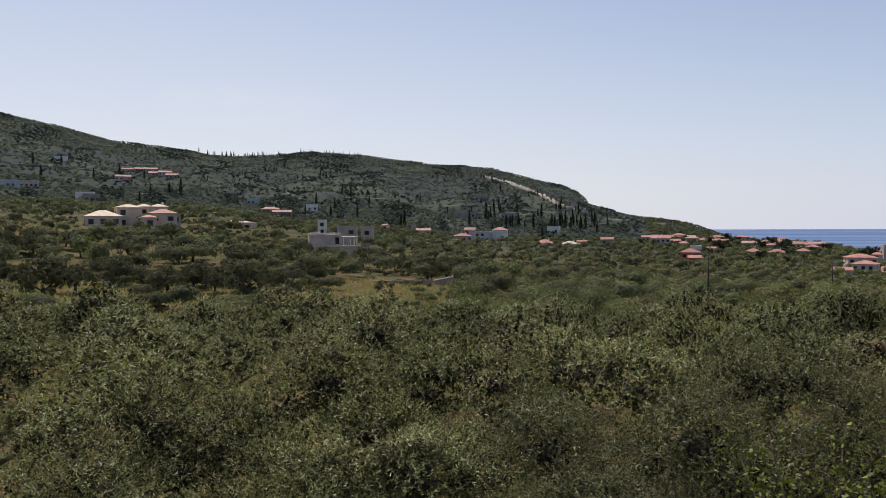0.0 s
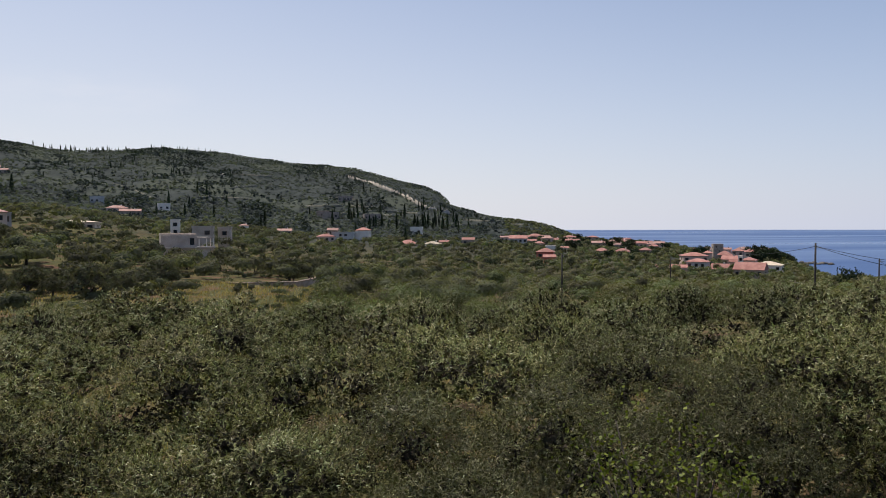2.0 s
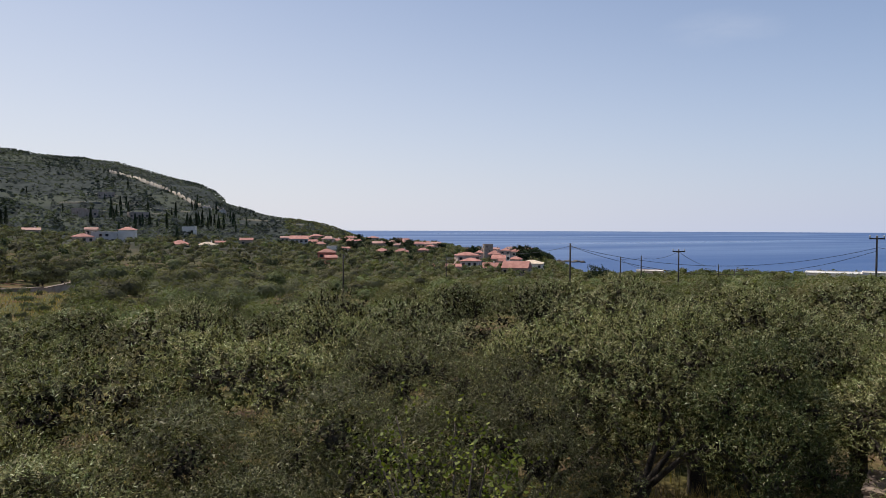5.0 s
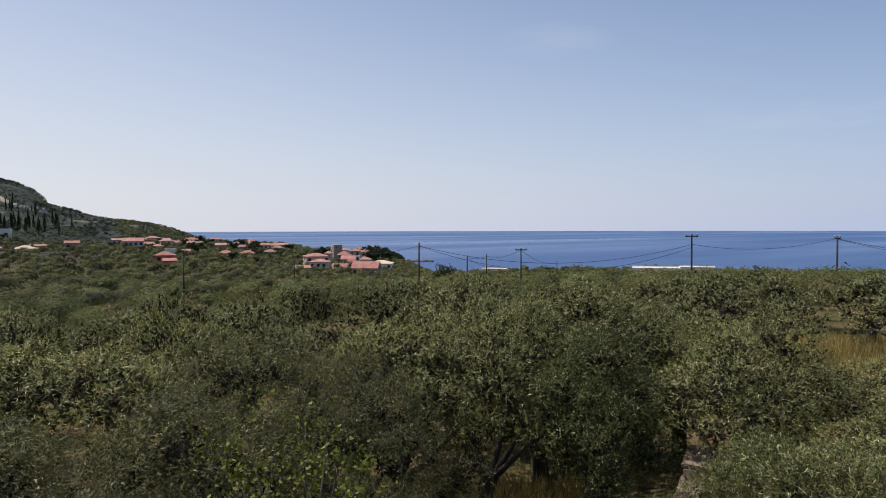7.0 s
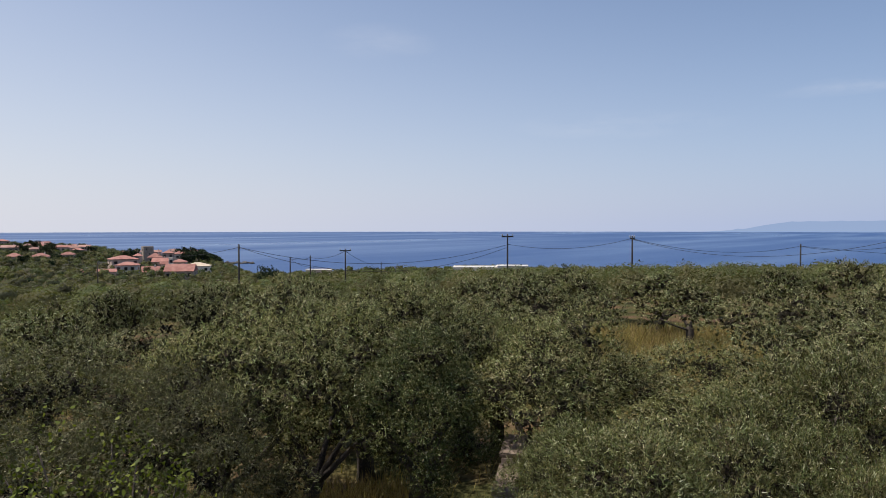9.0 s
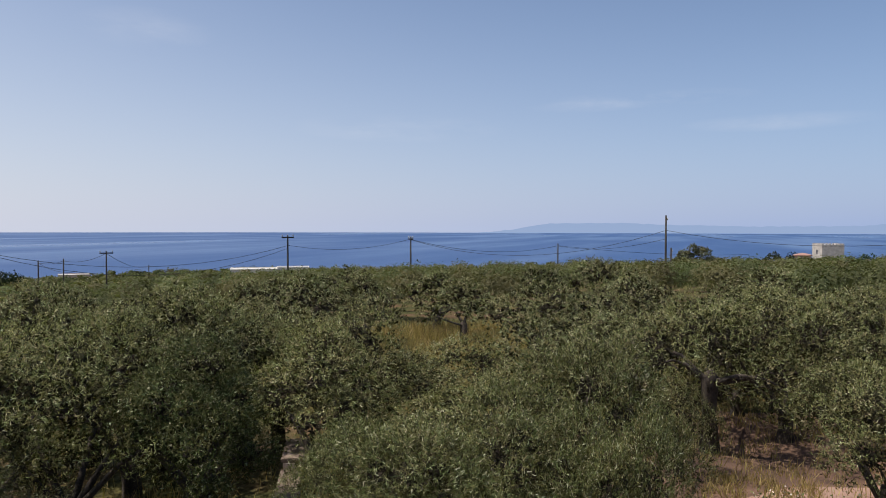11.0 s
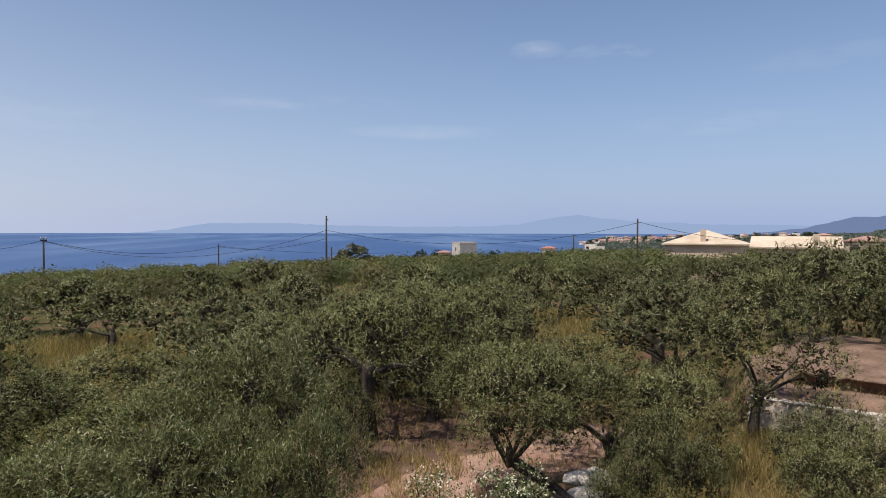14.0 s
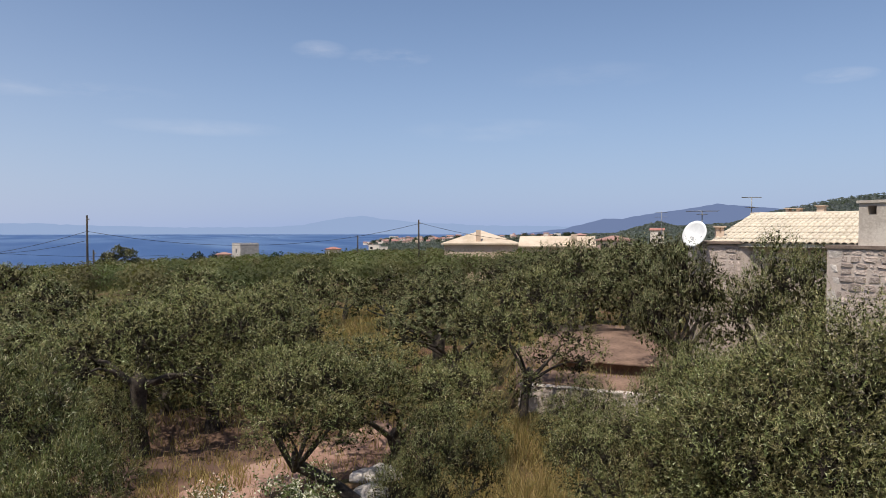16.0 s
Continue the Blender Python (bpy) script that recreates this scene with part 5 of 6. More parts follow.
def house(az, r, w, eave, h, rise, wall, roof, group, label="", turn=None, depth=0.8, storey=2.9, ridged=False):
    """A house that stands on the ground; eave: height of its eaves against the eye."""
    rs = random.Random(int(az * 100) + int(r))
    z = EYE + eave
    foot = min(z - h, height(az, r), height(az, r + w * depth)) - 0.6
    ob = new("house")
    ob.matrix_basis = Matrix.Translation(at(az, r + w * depth / 2, foot)) @ Matrix.Rotation(radians(-az + (rs.uniform(-14, 14) if turn is None else turn)), 4, "Z")
    d = w * depth
    top = z - foot
    part("wall", box(bmesh.new(), -w / 2, w / 2, -d / 2, d / 2, 0, top), ob, "", STUCCO[wall])
    if roof == "flat":
        bm = bmesh.new()
        for x0, x1, y0, y1 in ((-w / 2 - 0.1, w / 2 + 0.1, -d / 2 - 0.1, -d / 2 + 0.15), (-w / 2 - 0.1, w / 2 + 0.1, d / 2 - 0.15, d / 2 + 0.1), (-w / 2 - 0.1, -w / 2 + 0.15, -d / 2 + 0.15, d / 2 - 0.15), (w / 2 - 0.15, w / 2 + 0.1, -d / 2 + 0.15, d / 2 - 0.15)):
            box(bm, x0, x1, y0, y1, top, top + max(rise, 0.3))
        part("parapet", bm, ob, "", STUCCO[wall])
        part("roof", box(bmesh.new(), -w / 2 + 0.15, w / 2 - 0.15, -d / 2 + 0.15, d / 2 - 0.15, top, top + 0.08), ob, "", ROOF["flat"])
    else:
        part("roof", (gable if ridged or (r > 300 and rs.random() < 0.4) else hip)(bmesh.new(), w, d, rise, 0.4, top), ob, roof + " tiled roof" if roof != "rose" else "faded rose tiled roof", ROOF[roof])
        if r < 95:                                   # a plastered stack that rises from the front eaves to the ridge
            x = -0.35 if az < 122 else w * 0.24
            part("chimney", box(bmesh.new(), x - 0.32, x + 0.32, -d / 2 + 0.3, -d / 2 + 0.85, top, top + rise + (0.05 if az < 122 else 0.25)), ob, "pale plastered chimney stack", STUCCO["beige"])
        elif rs.random() < 0.5 and rise > 0.8:
            part("chimney", box(bmesh.new(), w * 0.18, w * 0.18 + 0.6, -0.3, 0.3, top + rise * 0.4, top + rise + 0.6), ob, "", STUCCO["white"])
    floors = max(1, int(round(h / storey))) if r > 95 else 0
    n = max(1, int(w / 2.8))
    for s in range(floors):
        zc = top - 1.55 - s * storey
        if zc < top - h + 0.4:
            continue
        for i in range(n):
            if rs.random() < 0.25 and n > 1:
                continue
            x = (i + 0.5) / n * w - w / 2 + rs.uniform(-0.15, 0.15)
            ww, wh = rs.choice((0.5, 0.6)), rs.choice((0.65, 0.75))
            win = part("window", box(bmesh.new(), x - ww, x + ww, -d / 2 - 0.03, -d / 2 + 0.1, zc - wh, zc + wh), ob, "", WINDOW)
            for q in (-1, 1):
                part("shutter", box(bmesh.new(), x + q * (ww + 0.12) - 0.12, x + q * (ww + 0.12) + 0.12, -d / 2 - 0.06, -d / 2, zc - wh, zc + wh), win, "", SHUTTER)
        if w > 4:
            part("window", box(bmesh.new(), -w / 2 - 0.03, -w / 2 + 0.1, -0.5, 0.5, zc - 0.6, zc + 0.6), ob, "", WINDOW)
            part("window", box(bmesh.new(), w / 2 - 0.1, w / 2 + 0.03, -0.5, 0.5, zc - 0.6, zc + 0.6), ob, "", WINDOW)
    kind = {"flat": "flat-roofed", "pale": "pale-tiled", "rose": "rose-tiled", "terracotta": "red-tiled"}[roof]
    return tagged(ob, label or "%s %s house among the olive trees" % (kind, {"concrete": "bare concrete", "pink": "rose-rendered"}.get(wall, wall)), "house", group)


for rows, group, label in ((VILLA, "blocks of the villa", "beige villa block with a pale hipped tile roof"), (SOUTH, "houses under the hill", ""),
                           (VILLAGE, "houses of the village", ""), (SHORE, "buildings by the shore", ""), (NORTH, "houses to the north", "")):
    for row in rows:
        house(*row, group, label, turn=0 if rows is SHORE or (rows is NORTH and row[1] < 100) else None, ridged=row[0] == 126.0, depth=1.0 if row[0] == 119.9 else 0.8)

# hill hamlets and the far town
for az, el, w, wall, roof in ((-31.6, 2.85, 14, "grey", "flat"), (-30.4, 2.85, 14, "pink", "flat"), (-28.3, 4.75, 12, "white", "flat"), (-26.8, 2.05, 10, "white", "flat"), (-26.4, 1.9, 9, "stone", "flat"),
                              (-23.9, 4.1, 13, "pink", "rose"), (-23.0, 4.15, 14, "stone", "rose"), (-22.4, 4.15, 14, "pink", "rose"), (-22.1, 3.85, 12, "stone", "rose"), (-21.4, 3.9, 12, "pink", "rose"),
                              (-20.9, 3.7, 11, "stone", "rose"), (-24.3, 3.5, 12, "pink", "rose")):
    r = site(az, el)
    house(az, r, w, height(az, r) - EYE + 3.2, 3.2, 1.8, wall, roof, "hill hamlet", depth=0.6)
for az, el, w, wall, roof in ((-15.0, 1.7, 9, "grey", "flat"), (-13.7, 0.95, 12, "pink", "rose"), (-12.8, 0.7, 12, "stone", "rose"), (-10.5, 1.2, 8, "white", "flat"), (1.4, 0.7, 9, "stone", "flat"),
                              (2.0, 0.6, 12, "stone", "flat"), (3.2, 2.0, 14, "stone", "flat"), (5.3, 0.5, 14, "stone", "flat"), (8.9, -0.7, 8, "white", "flat")):
    r = site(az, el)
    house(az, r, w, height(az, r) - EYE + 4.0, 4.0, 1.6, wall, roof, "hill hamlet", depth=0.6)
for i in range(64):
    az = rng.choice((rng.uniform(110.5, 117.5), rng.uniform(111.5, 119.5), rng.uniform(119.5, 127.5)))
    r = rng.uniform(1150, 1480)
    w = rng.uniform(6, 11)
    house(az, r, w, height(az, r) - EYE + rng.uniform(3.5, 7), 5.0, 1.8, str(rng.choice(("white", "white", "pink", "beige"))), str(rng.choice(("terracotta", "rose", "rose", "flat"))), "houses of the far town", depth=0.7)

for i in range(16):                              # small houses packed round the old tower
    az, r = 30.6 + 0.33 * i + rng.uniform(-0.15, 0.15), rng.uniform(440, 480)
    house(az, r, rng.uniform(5, 8.5), -r * math.tan(radians(rng.uniform(1.75, 2.35))), 5.5, rng.uniform(1.1, 1.7), str(rng.choice(("beige", "pink", "stone", "white"))), str(rng.choice(("terracotta", "rose"))), "houses of the village", depth=0.7)
for i in range(24):                              # houses on the spur among trees
    az, r = rng.uniform(15.5, 28.5), rng.uniform(500, 580)
    house(az, r, rng.uniform(6, 10), height(az, r) - EYE + rng.uniform(3.5, 5.0), 3.6, rng.uniform(1.1, 1.7), str(rng.choice(("beige", "pink", "stone"))), str(rng.choice(("terracotta", "rose"))), "houses of the village", depth=0.7)


def unfinished_house():
    """Two stepped blocks of bare concrete with an open pergola and a terrace."""
    ob = new("concrete_house")
    ob.matrix_basis = Matrix.Translation(at(-8.7, 178, 0)) @ Matrix.Rotation(radians(8.7 + 6), 4, "Z")
    z0 = EYE - 11.5
    def slab(nm, x0, x1, y0, y1, a, b, parent=ob):
        return part(nm, box(bmesh.new(), x0, x1, y0, y1, a, b), parent, "", STUCCO["concrete"])
    slab("lower_storey", -6.4, 5.6, 0, 7, z0, EYE - 5.0)
    slab("terrace_wall", 3.0, 8.2, -1.5, 6, z0, EYE - 7.2)
    slab("floor_slab", -6.7, 6.0, -0.5, 7.2, EYE - 5.0, EYE - 4.75)
    slab("upper_storey", -6.2, 1.8, 1.2, 7, EYE - 4.75, EYE - 1.9)
    slab("upper_block", -6.2, 2.0, 3.4, 7, EYE - 1.9, EYE - 1.5)
    slab("pergola_slab", 1.8, 5.8, 1.0, 6.5, EYE - 2.75, EYE - 2.45)
    for x, y in ((2.3, 1.2), (4.0, 1.2), (5.6, 1.2), (5.6, 6.2)):
        part("post", box(bmesh.new(), x - 0.12, x + 0.12, y, y + 0.24, EYE - 4.75, EYE - 2.75), ob, "white pergola post", STUCCO["white"])
    part("parapet", box(bmesh.new(), -6.7, -5.2, -0.5, -0.3, EYE - 4.75, EYE - 3.6), ob, "", STUCCO["concrete"])
    for x in (-4.2, -0.6):
        part("window", box(bmesh.new(), x - 0.8, x + 0.8, -0.02, 0.2, EYE - 8.2, EYE - 6.6), ob, "", WINDOW)
    part("window", box(bmesh.new(), 0.2, 1.2, 1.17, 1.4, EYE - 4.3, EYE - 2.6), ob, "", WINDOW)
    return tagged(ob, "unfinished two-storey house of bare concrete on a terrace", "house")


unfinished_house()


def stone_tower(az, r, w, top, name, label, teeth, wall, turn):
    """A square tower; teeth: merlons along each side of its top."""
    ob = new(name)
    foot = height(az, r) - 1
    ob.matrix_basis = Matrix.Translation(at(az, r + w / 2, foot)) @ Matrix.Rotation(radians(-az + turn), 4, "Z")
    t = EYE + top - foot
    part("wall", box(bmesh.new(), -w / 2, w / 2, -w / 2, w / 2, 0, t), ob, "", STUCCO[wall])
    edge = w / 2 - 0.2
    for i in range(teeth):
        x = -edge + 2 * edge * i / (teeth - 1)
        spots = [(x, -edge), (x, edge)] + ([(-edge, x), (edge, x)] if 0 < i < teeth - 1 else [])
        for px, py in spots:
            part("merlon", box(bmesh.new(), px - 0.2, px + 0.2, py - 0.2, py + 0.2, t, t + 0.36), ob, "", STUCCO[wall])
    for x, q in ((-w * 0.2, 1.7), (w * 0.12, 4.2)) if not teeth else ():
        part("window", box(bmesh.new(), x - 0.25, x + 0.25, -w / 2 - 0.03, -w / 2 + 0.1, t - q - 0.45, t - q + 0.45), ob, "", WINDOW)
    part("window", box(bmesh.new(), -w / 2 - 0.03, -w / 2 + 0.1, -0.3, 0.4, t - 2.5, t - 1.4), ob, "", WINDOW)
    return tagged(ob, label, "tower")


stone_tower(101.2, 217, 5.8, -4.2, "stone_tower", "pale stone tower house with a crenellated top", 7, "pale stone", 25)
stone_tower(32.27, 430, 5.4, -10.4, "village_tower", "old stone tower above the village roofs", 0, "stone", 12)


# ---- poles and wires ----
def pole(az, r, top_el, arm=0.0):
    ob = new("utility_pole")
    z = EYE + r * math.tan(radians(top_el))
    foot = height(az, r) - 0.8
    ob.matrix_basis = Matrix.Translation(at(az, r, foot)) @ Matrix.Rotation(radians(-az + 8), 4, "Z")
    t = z - foot
    part("post", tube_mesh("post", [(0, 0, 0), (0, 0, t * 0.5), (0, 0, t)], [0.13, 0.115, 0.09], POLEWOOD, 8), ob)
    if arm:
        c = part("crossarm", box(bmesh.new(), -arm, arm, -0.08, 0.08, t - 0.4, t - 0.24), ob, "", POLEWOOD)
        for x in (-arm * 0.9, 0, arm * 0.9):
            part("insulator", tube_mesh("insulator", [(x, 0, t - 0.24), (x, 0, t - 0.02), (x, 0, t + 0.06)], [0.05, 0.09, 0.03], STUCCO["grey"], 6), c)
    else:
        part("insulator", tube_mesh("insulator", [(0.16, 0, t - 0.5), (0.16, 0, t - 0.3)], [0.07, 0.05], STUCCO["grey"], 6), ob)
    return tagged(ob, "dark wooden utility pole" + (" with a crossarm" if arm else " carrying a single cable"), "utility pole", "poles of the power line")


POLES = {"a": (20.6, 96, -2.2, 0), "b": (28.9, 150, -2.47, 0), "c": (38.85, 86, -1.28, 0), "d": (42.76, 120, -2.3, 0), "e": (44.33, 130, -2.2, 0), "f": (47.1, 112, -1.68, 0.9),
         "g": (49.97, 170, -2.75, 0), "h": (51.1, 180, -3.1, 0), "i": (60.2, 92, -0.53, 0.75), "j": (69.98, 92, -0.66, 0.3), "k": (81.84, 118, -1.18, 0), "l": (90.1, 82, 1.05, 0),
         "m": (109.95, 112, -0.42, 0), "n": (114.86, 86, 0.86, 0), "o": (90.5, 90, -1.45, 0)}
for row in POLES.values():
    pole(*row)


def wire(p, q, sag, drop0=0.35, drop1=0.35):
    (a0, r0, e0, _), (a1, r1, e1, _) = POLES.get(p, p), POLES.get(q, q)
    P0, P1 = at(a0, r0, EYE + r0 * math.tan(radians(e0)) - drop0), at(a1, r1, EYE + r1 * math.tan(radians(e1)) - drop1)
    pts = [P0.lerp(P1, i / 16) - Vector((0, 0, sag * 4 * (i / 16) * (1 - i / 16))) for i in range(17)]
    ob = new("power_cable", tube_mesh("power_cable", pts, [0.03] * 17, CABLE, 4))
    return tagged(ob, "black overhead cable sagging between the poles", "cable", "cables of the power line")


for p, q, sag, d0, d1 in (("c", "i", 2.2, 0.35, 1.35), ("i", "j", 0.9, 1.3, 0.3), ("j", "k", 1.3, 0.35, 0.35), ("j", "l", 2.4, 0.4, 1.65), ("l", "n", 2.0, 1.65, 0.5), ("d", "e", 0.3, 0.35, 0.35), ("e", "f", 0.6, 0.35, 0.35), ("f", "g", 0.9, 0.35, 0.35)):
    wire(p, q, sag, d0, d1)
wire("c", "i", 3.0, 0.35, 1.7)
wire("c", (33.0, 120, -1.9, 0), 0.5)
wire("d", (45.2, 110, -2.95, 0), 0.6)
wire("k", (96.0, 150, -1.75, 0), 0.6)
wire("l", "k", 0.8, 2.6, 0.4)
wire("n", (128.0, 95, -0.5, 0), 1.0)


# ---- track, terrace and dry-stone walls ----
EARTH = surface("trodden_earth", (0.24, 0.132, 0.096), (0.37, 0.235, 0.18), 1.6, 0.95, 0.5, 14)
TERRACE = surface("dry_terrace_earth", (0.1, 0.06, 0.042), (0.27, 0.172, 0.125), 0.9, 0.95, 0.8, 9, spread=0.25)
# leaf litter, darkened to hold the shade under the trees
SHADED_LITTER = surface("shaded_litter_earth", (0.06, 0.031, 0.02), (0.17, 0.098, 0.064), 0.7, 0.95, 0.8, 9, spread=0.22)
STONE = surface("lichen_limestone", (0.36, 0.275, 0.235), (0.58, 0.485, 0.425), 0.16, 0.95, 0.8, 7, per_object=0.28)
PLASTER = surface("lime_plaster", (0.46, 0.4, 0.34), (0.62, 0.56, 0.49), 0.5, 0.95, 0.3, 12)
PALESTONE = surface("pale_limestone", (0.47, 0.4, 0.35), (0.7, 0.635, 0.575), 0.25, 0.95, 0.7, 9, per_object=0.2)
MORTAR = surface("lime_mortar", (0.46, 0.37, 0.315), (0.6, 0.505, 0.44), 0.4, 0.95, 0.6, 12)
# old concrete, darkened to hold the tree shade on the garden wall
SLAB = surface("weathered_shaded_concrete", (0.15, 0.11, 0.088), (0.25, 0.188, 0.15), 0.5, 0.95, 0.5, 14)
DISHWHITE = surface("white_enamel", (0.7, 0.7, 0.7), (0.8, 0.8, 0.8), 0.8, 0.4, 0.0)
STEEL = surface("galvanised_steel", (0.18, 0.18, 0.18), (0.32, 0.32, 0.32), 0.3, 0.5, 0.1, metal=0.7)
TILE = surface("pale_clay_tile", (0.5, 0.42, 0.32), (0.66, 0.59, 0.48), 0.5, 0.85, 0.3, 10, per_object=0.09)


def sheet(name, label, category, rows, mat, lift=0.06):
    """A strip that follows the ground; rows: bearing and distance of its two edges."""
    verts, faces = [], []
    n = 24
    dense = []
    for (a0, b0, a1, b1), (c0, d0, c1, d1) in zip(rows[:-1], rows[1:]):
        for s in range(8):
            t = s / 8
            dense.append(tuple(p + (q - p) * t for p, q in zip((a0, b0, a1, b1), (c0, d0, c1, d1))))
    dense.append(rows[-1])
    for i, (a0, r0, a1, r1) in enumerate(dense):
        P0, P1 = at(a0, r0), at(a1, r1)
        for k in range(n + 1):
            p = P0.lerp(P1, k / n)
            edge = 0.55 * math.sin(i * 0.9 + k) * math.sin(i * 0.37 + 1) if k in (0, n) else 0
            az, r = math.degrees(math.atan2(p.x, p.y)) , p.length
            d = (P1 - P0).normalized() * edge
            rise = lift if 0 < k < n and 0 < i < len(dense) - 1 else -0.06
            verts.append((p.x + d.x, p.y + d.y, height(az % 360 if az < -60 else az, r + edge) + rise))
    for i in range(len(dense) - 1):
        for k in range(n):
            a = i * (n + 1) + k
            faces.append((a, a + 1, a + n + 2, a + n + 1))
    ob = new(name, mesh_of(name, verts, faces, mat, True))
    return tagged(ob, label, category, kind="structure")


sheet("road", "pinkish trodden earth track between the olive trees", "track",
      ((86, 11.0, 86, 13.2), (92, 13.0, 91.5, 15.2), (98, 14.4, 97.5, 16.8), (104, 15.8, 103, 18.6), (110, 17.0, 108.5, 20.0), (114, 18.5, 112.5, 21.5)), EARTH)
sheet("terrace", "bare brown earth with dry leaf litter above the wall", "earth bank",
      ((122.5, 21.4, 122.5, 27), (126, 21.15, 126, 34), (130, 20.95, 130, 37), (134, 20.9, 134, 37), (139, 21, 139, 26)), TERRACE)
bank_rows = ((23.9, -0.05), (24.15, 0.06), (24.2, 0.32), (23.84, 0.36), (23.9, 0.43), (24.6, 0.44), (27.0, 0.42), (30.0, 0.46), (35.5, -0.1))
bank_verts, bank_faces = [], []
for i in range(41):
    az = 125.5 + 9.5 * i / 40
    lump = 0.14 * noise.noise(Vector((az * 1.3, 0, 0))) + 0.07 * noise.noise(Vector((az * 4.1, 3, 0)))
    fade = min(1.0, i / 4, (40 - i) / 4)
    for r, dz in bank_rows:
        bank_verts.append(at(az, r + 2 * lump, land(az, r) + 0.06 + dz * fade + 0.5 * lump * dz))
    if i:
        n = len(bank_rows)
        bank_faces += [((i - 1) * n + k, i * n + k, i * n + k + 1, (i - 1) * n + k + 1) for k in range(n - 1)]
tagged(new("earth_bank", mesh_of("earth_bank", bank_verts, bank_faces, TERRACE)), "low eroded earth step strewn with brown leaf litter", "earth bank", kind="structure")
sheet("bare_earth", "reddish leaf-litter earth with tree shade put into its colour", "earth", ((82, 10.5, 82, 20), (88, 11.3, 88, 23), (93, 12.3, 93, 25), (98, 13.6, 98, 26), (104, 15.0, 104, 26), (110, 16.2, 110, 25), (117, 17.5, 117, 22)), SHADED_LITTER, 0.04)


def stone_stock(n, seed, mat):
    """A few rough stones of unit size, whose meshes the walls share."""
    out = []
    rr = random.Random(seed)
    for _ in range(n):
        bm = bmesh.new()
        bmesh.ops.create_cube(bm, size=1.0)
        bmesh.ops.bevel(bm, geom=bm.edges[:], offset=0.2, segments=1, affect="EDGES")
        for v in bm.verts:
            v.co += Vector((rr.uniform(-1, 1), rr.uniform(-0.4, 0.4), rr.uniform(-1, 1))) * 0.13
        me = bpy.data.meshes.new("stone")
        bm.to_mesh(me)
        bm.free()
        me.materials.append(mat)
        out.append(me)
    return out


ROUGH, PALE = stone_stock(6, 3, STONE), stone_stock(5, 4, PALESTONE)


def lay_stones(parent, m, length, height_, seed, stock, course=(0.09, 0.2), run=(0.16, 0.42), depth=0.22, top=None):
    """Courses of stones in the plane x-z of m, facing -y, each a part of the wall."""
    rr = random.Random(seed)
    z = 0.0
    count = 0
    while z < height_ - 0.04:
        c = min(rr.uniform(*course), height_ - z)
        last = z + c > height_ - 0.05
        x = -rr.uniform(0, 0.1)
        while x < length:
            w = min(rr.uniform(*run), length - x + 0.05)
            me = rr.choice(top if (top and last) else stock)
            ob = part("stone", me, parent)
            ob.matrix_basis = m @ pose(x + w / 2, depth * 0.5 - 0.024 + rr.uniform(-0.01, 0.008), z + c / 2, rr.uniform(-1.5, 1.5), rr.uniform(-4, 4), rr.uniform(-1.5, 1.5)) @ Matrix.Diagonal((w * rr.uniform(0.92, 1.02), depth, c * rr.uniform(0.86, 1.0), 1))
            x += w
            count += 1
        z += c
    return count


def run_frame(p, q):
    """Axes at p whose x runs to q and whose y is level across it."""
    x = (Vector((q.x, q.y, 0)) - Vector((p.x, p.y, 0))).normalized()
    y = Vector((0, 0, 1)).cross(x)
    m = Matrix((x, y, (0, 0, 1))).transposed().to_4x4()
    return Matrix.Translation(p) @ m


def terrace_wall():
    ob = new("terrace_wall")
    for k, (a0, r0, a1, r1) in enumerate(((123.2, 21.3, 128.8, 20.8), (128.8, 20.8, 136.0, 20.6))):
        p, q = at(a0, r0, EYE - 5.9), at(a1, r1, EYE - 5.9)
        m = run_frame(p, q)
        L = (q - p).length
        core = part("core", box(bmesh.new(), 0, L, -0.012, 0.5, -0.3, 1.12), ob, "", MORTAR)
        core.matrix_basis = m
        lay_stones(ob, m, L, 1.28, 8 + k, ROUGH, (0.12, 0.24), (0.16, 0.45), 0.3, PALE)
    return tagged(ob, "dry-stone terrace wall with a pale sunlit top course", "stone wall")


terrace_wall()


def stepped_wall():
    """A low garden wall whose top drops in steps towards the house."""
    ob = new("garden_wall")
    p, q = at(58.9, 11.6, 0), at(60.8, 17.0, 0)
    m = run_frame(p, q)
    for x0, x1, top in ((0.0, 2.3, 5.6), (2.3, 4.0, 5.25), (4.0, 5.5, 5.02)):
        b = part("wall_block", box(bmesh.new(), x0, x1, -0.19, 0.19, EYE - 6.6, EYE - top - 0.1), ob, "", MORTAR)
        b.matrix_basis = m
        c = bmesh.new()
        box(c, x0 + 0.02, x1 + 0.04, -0.24, 0.24, EYE - top - 0.1, EYE - top)
        bmesh.ops.bevel(c, geom=c.edges[:], offset=0.02, segments=2, affect="EDGES")
        part("coping", c, ob, "worn concrete coping", SLAB).matrix_basis = m
    return tagged(ob, "stepped garden wall with a worn concrete coping", "garden wall")


stepped_wall()


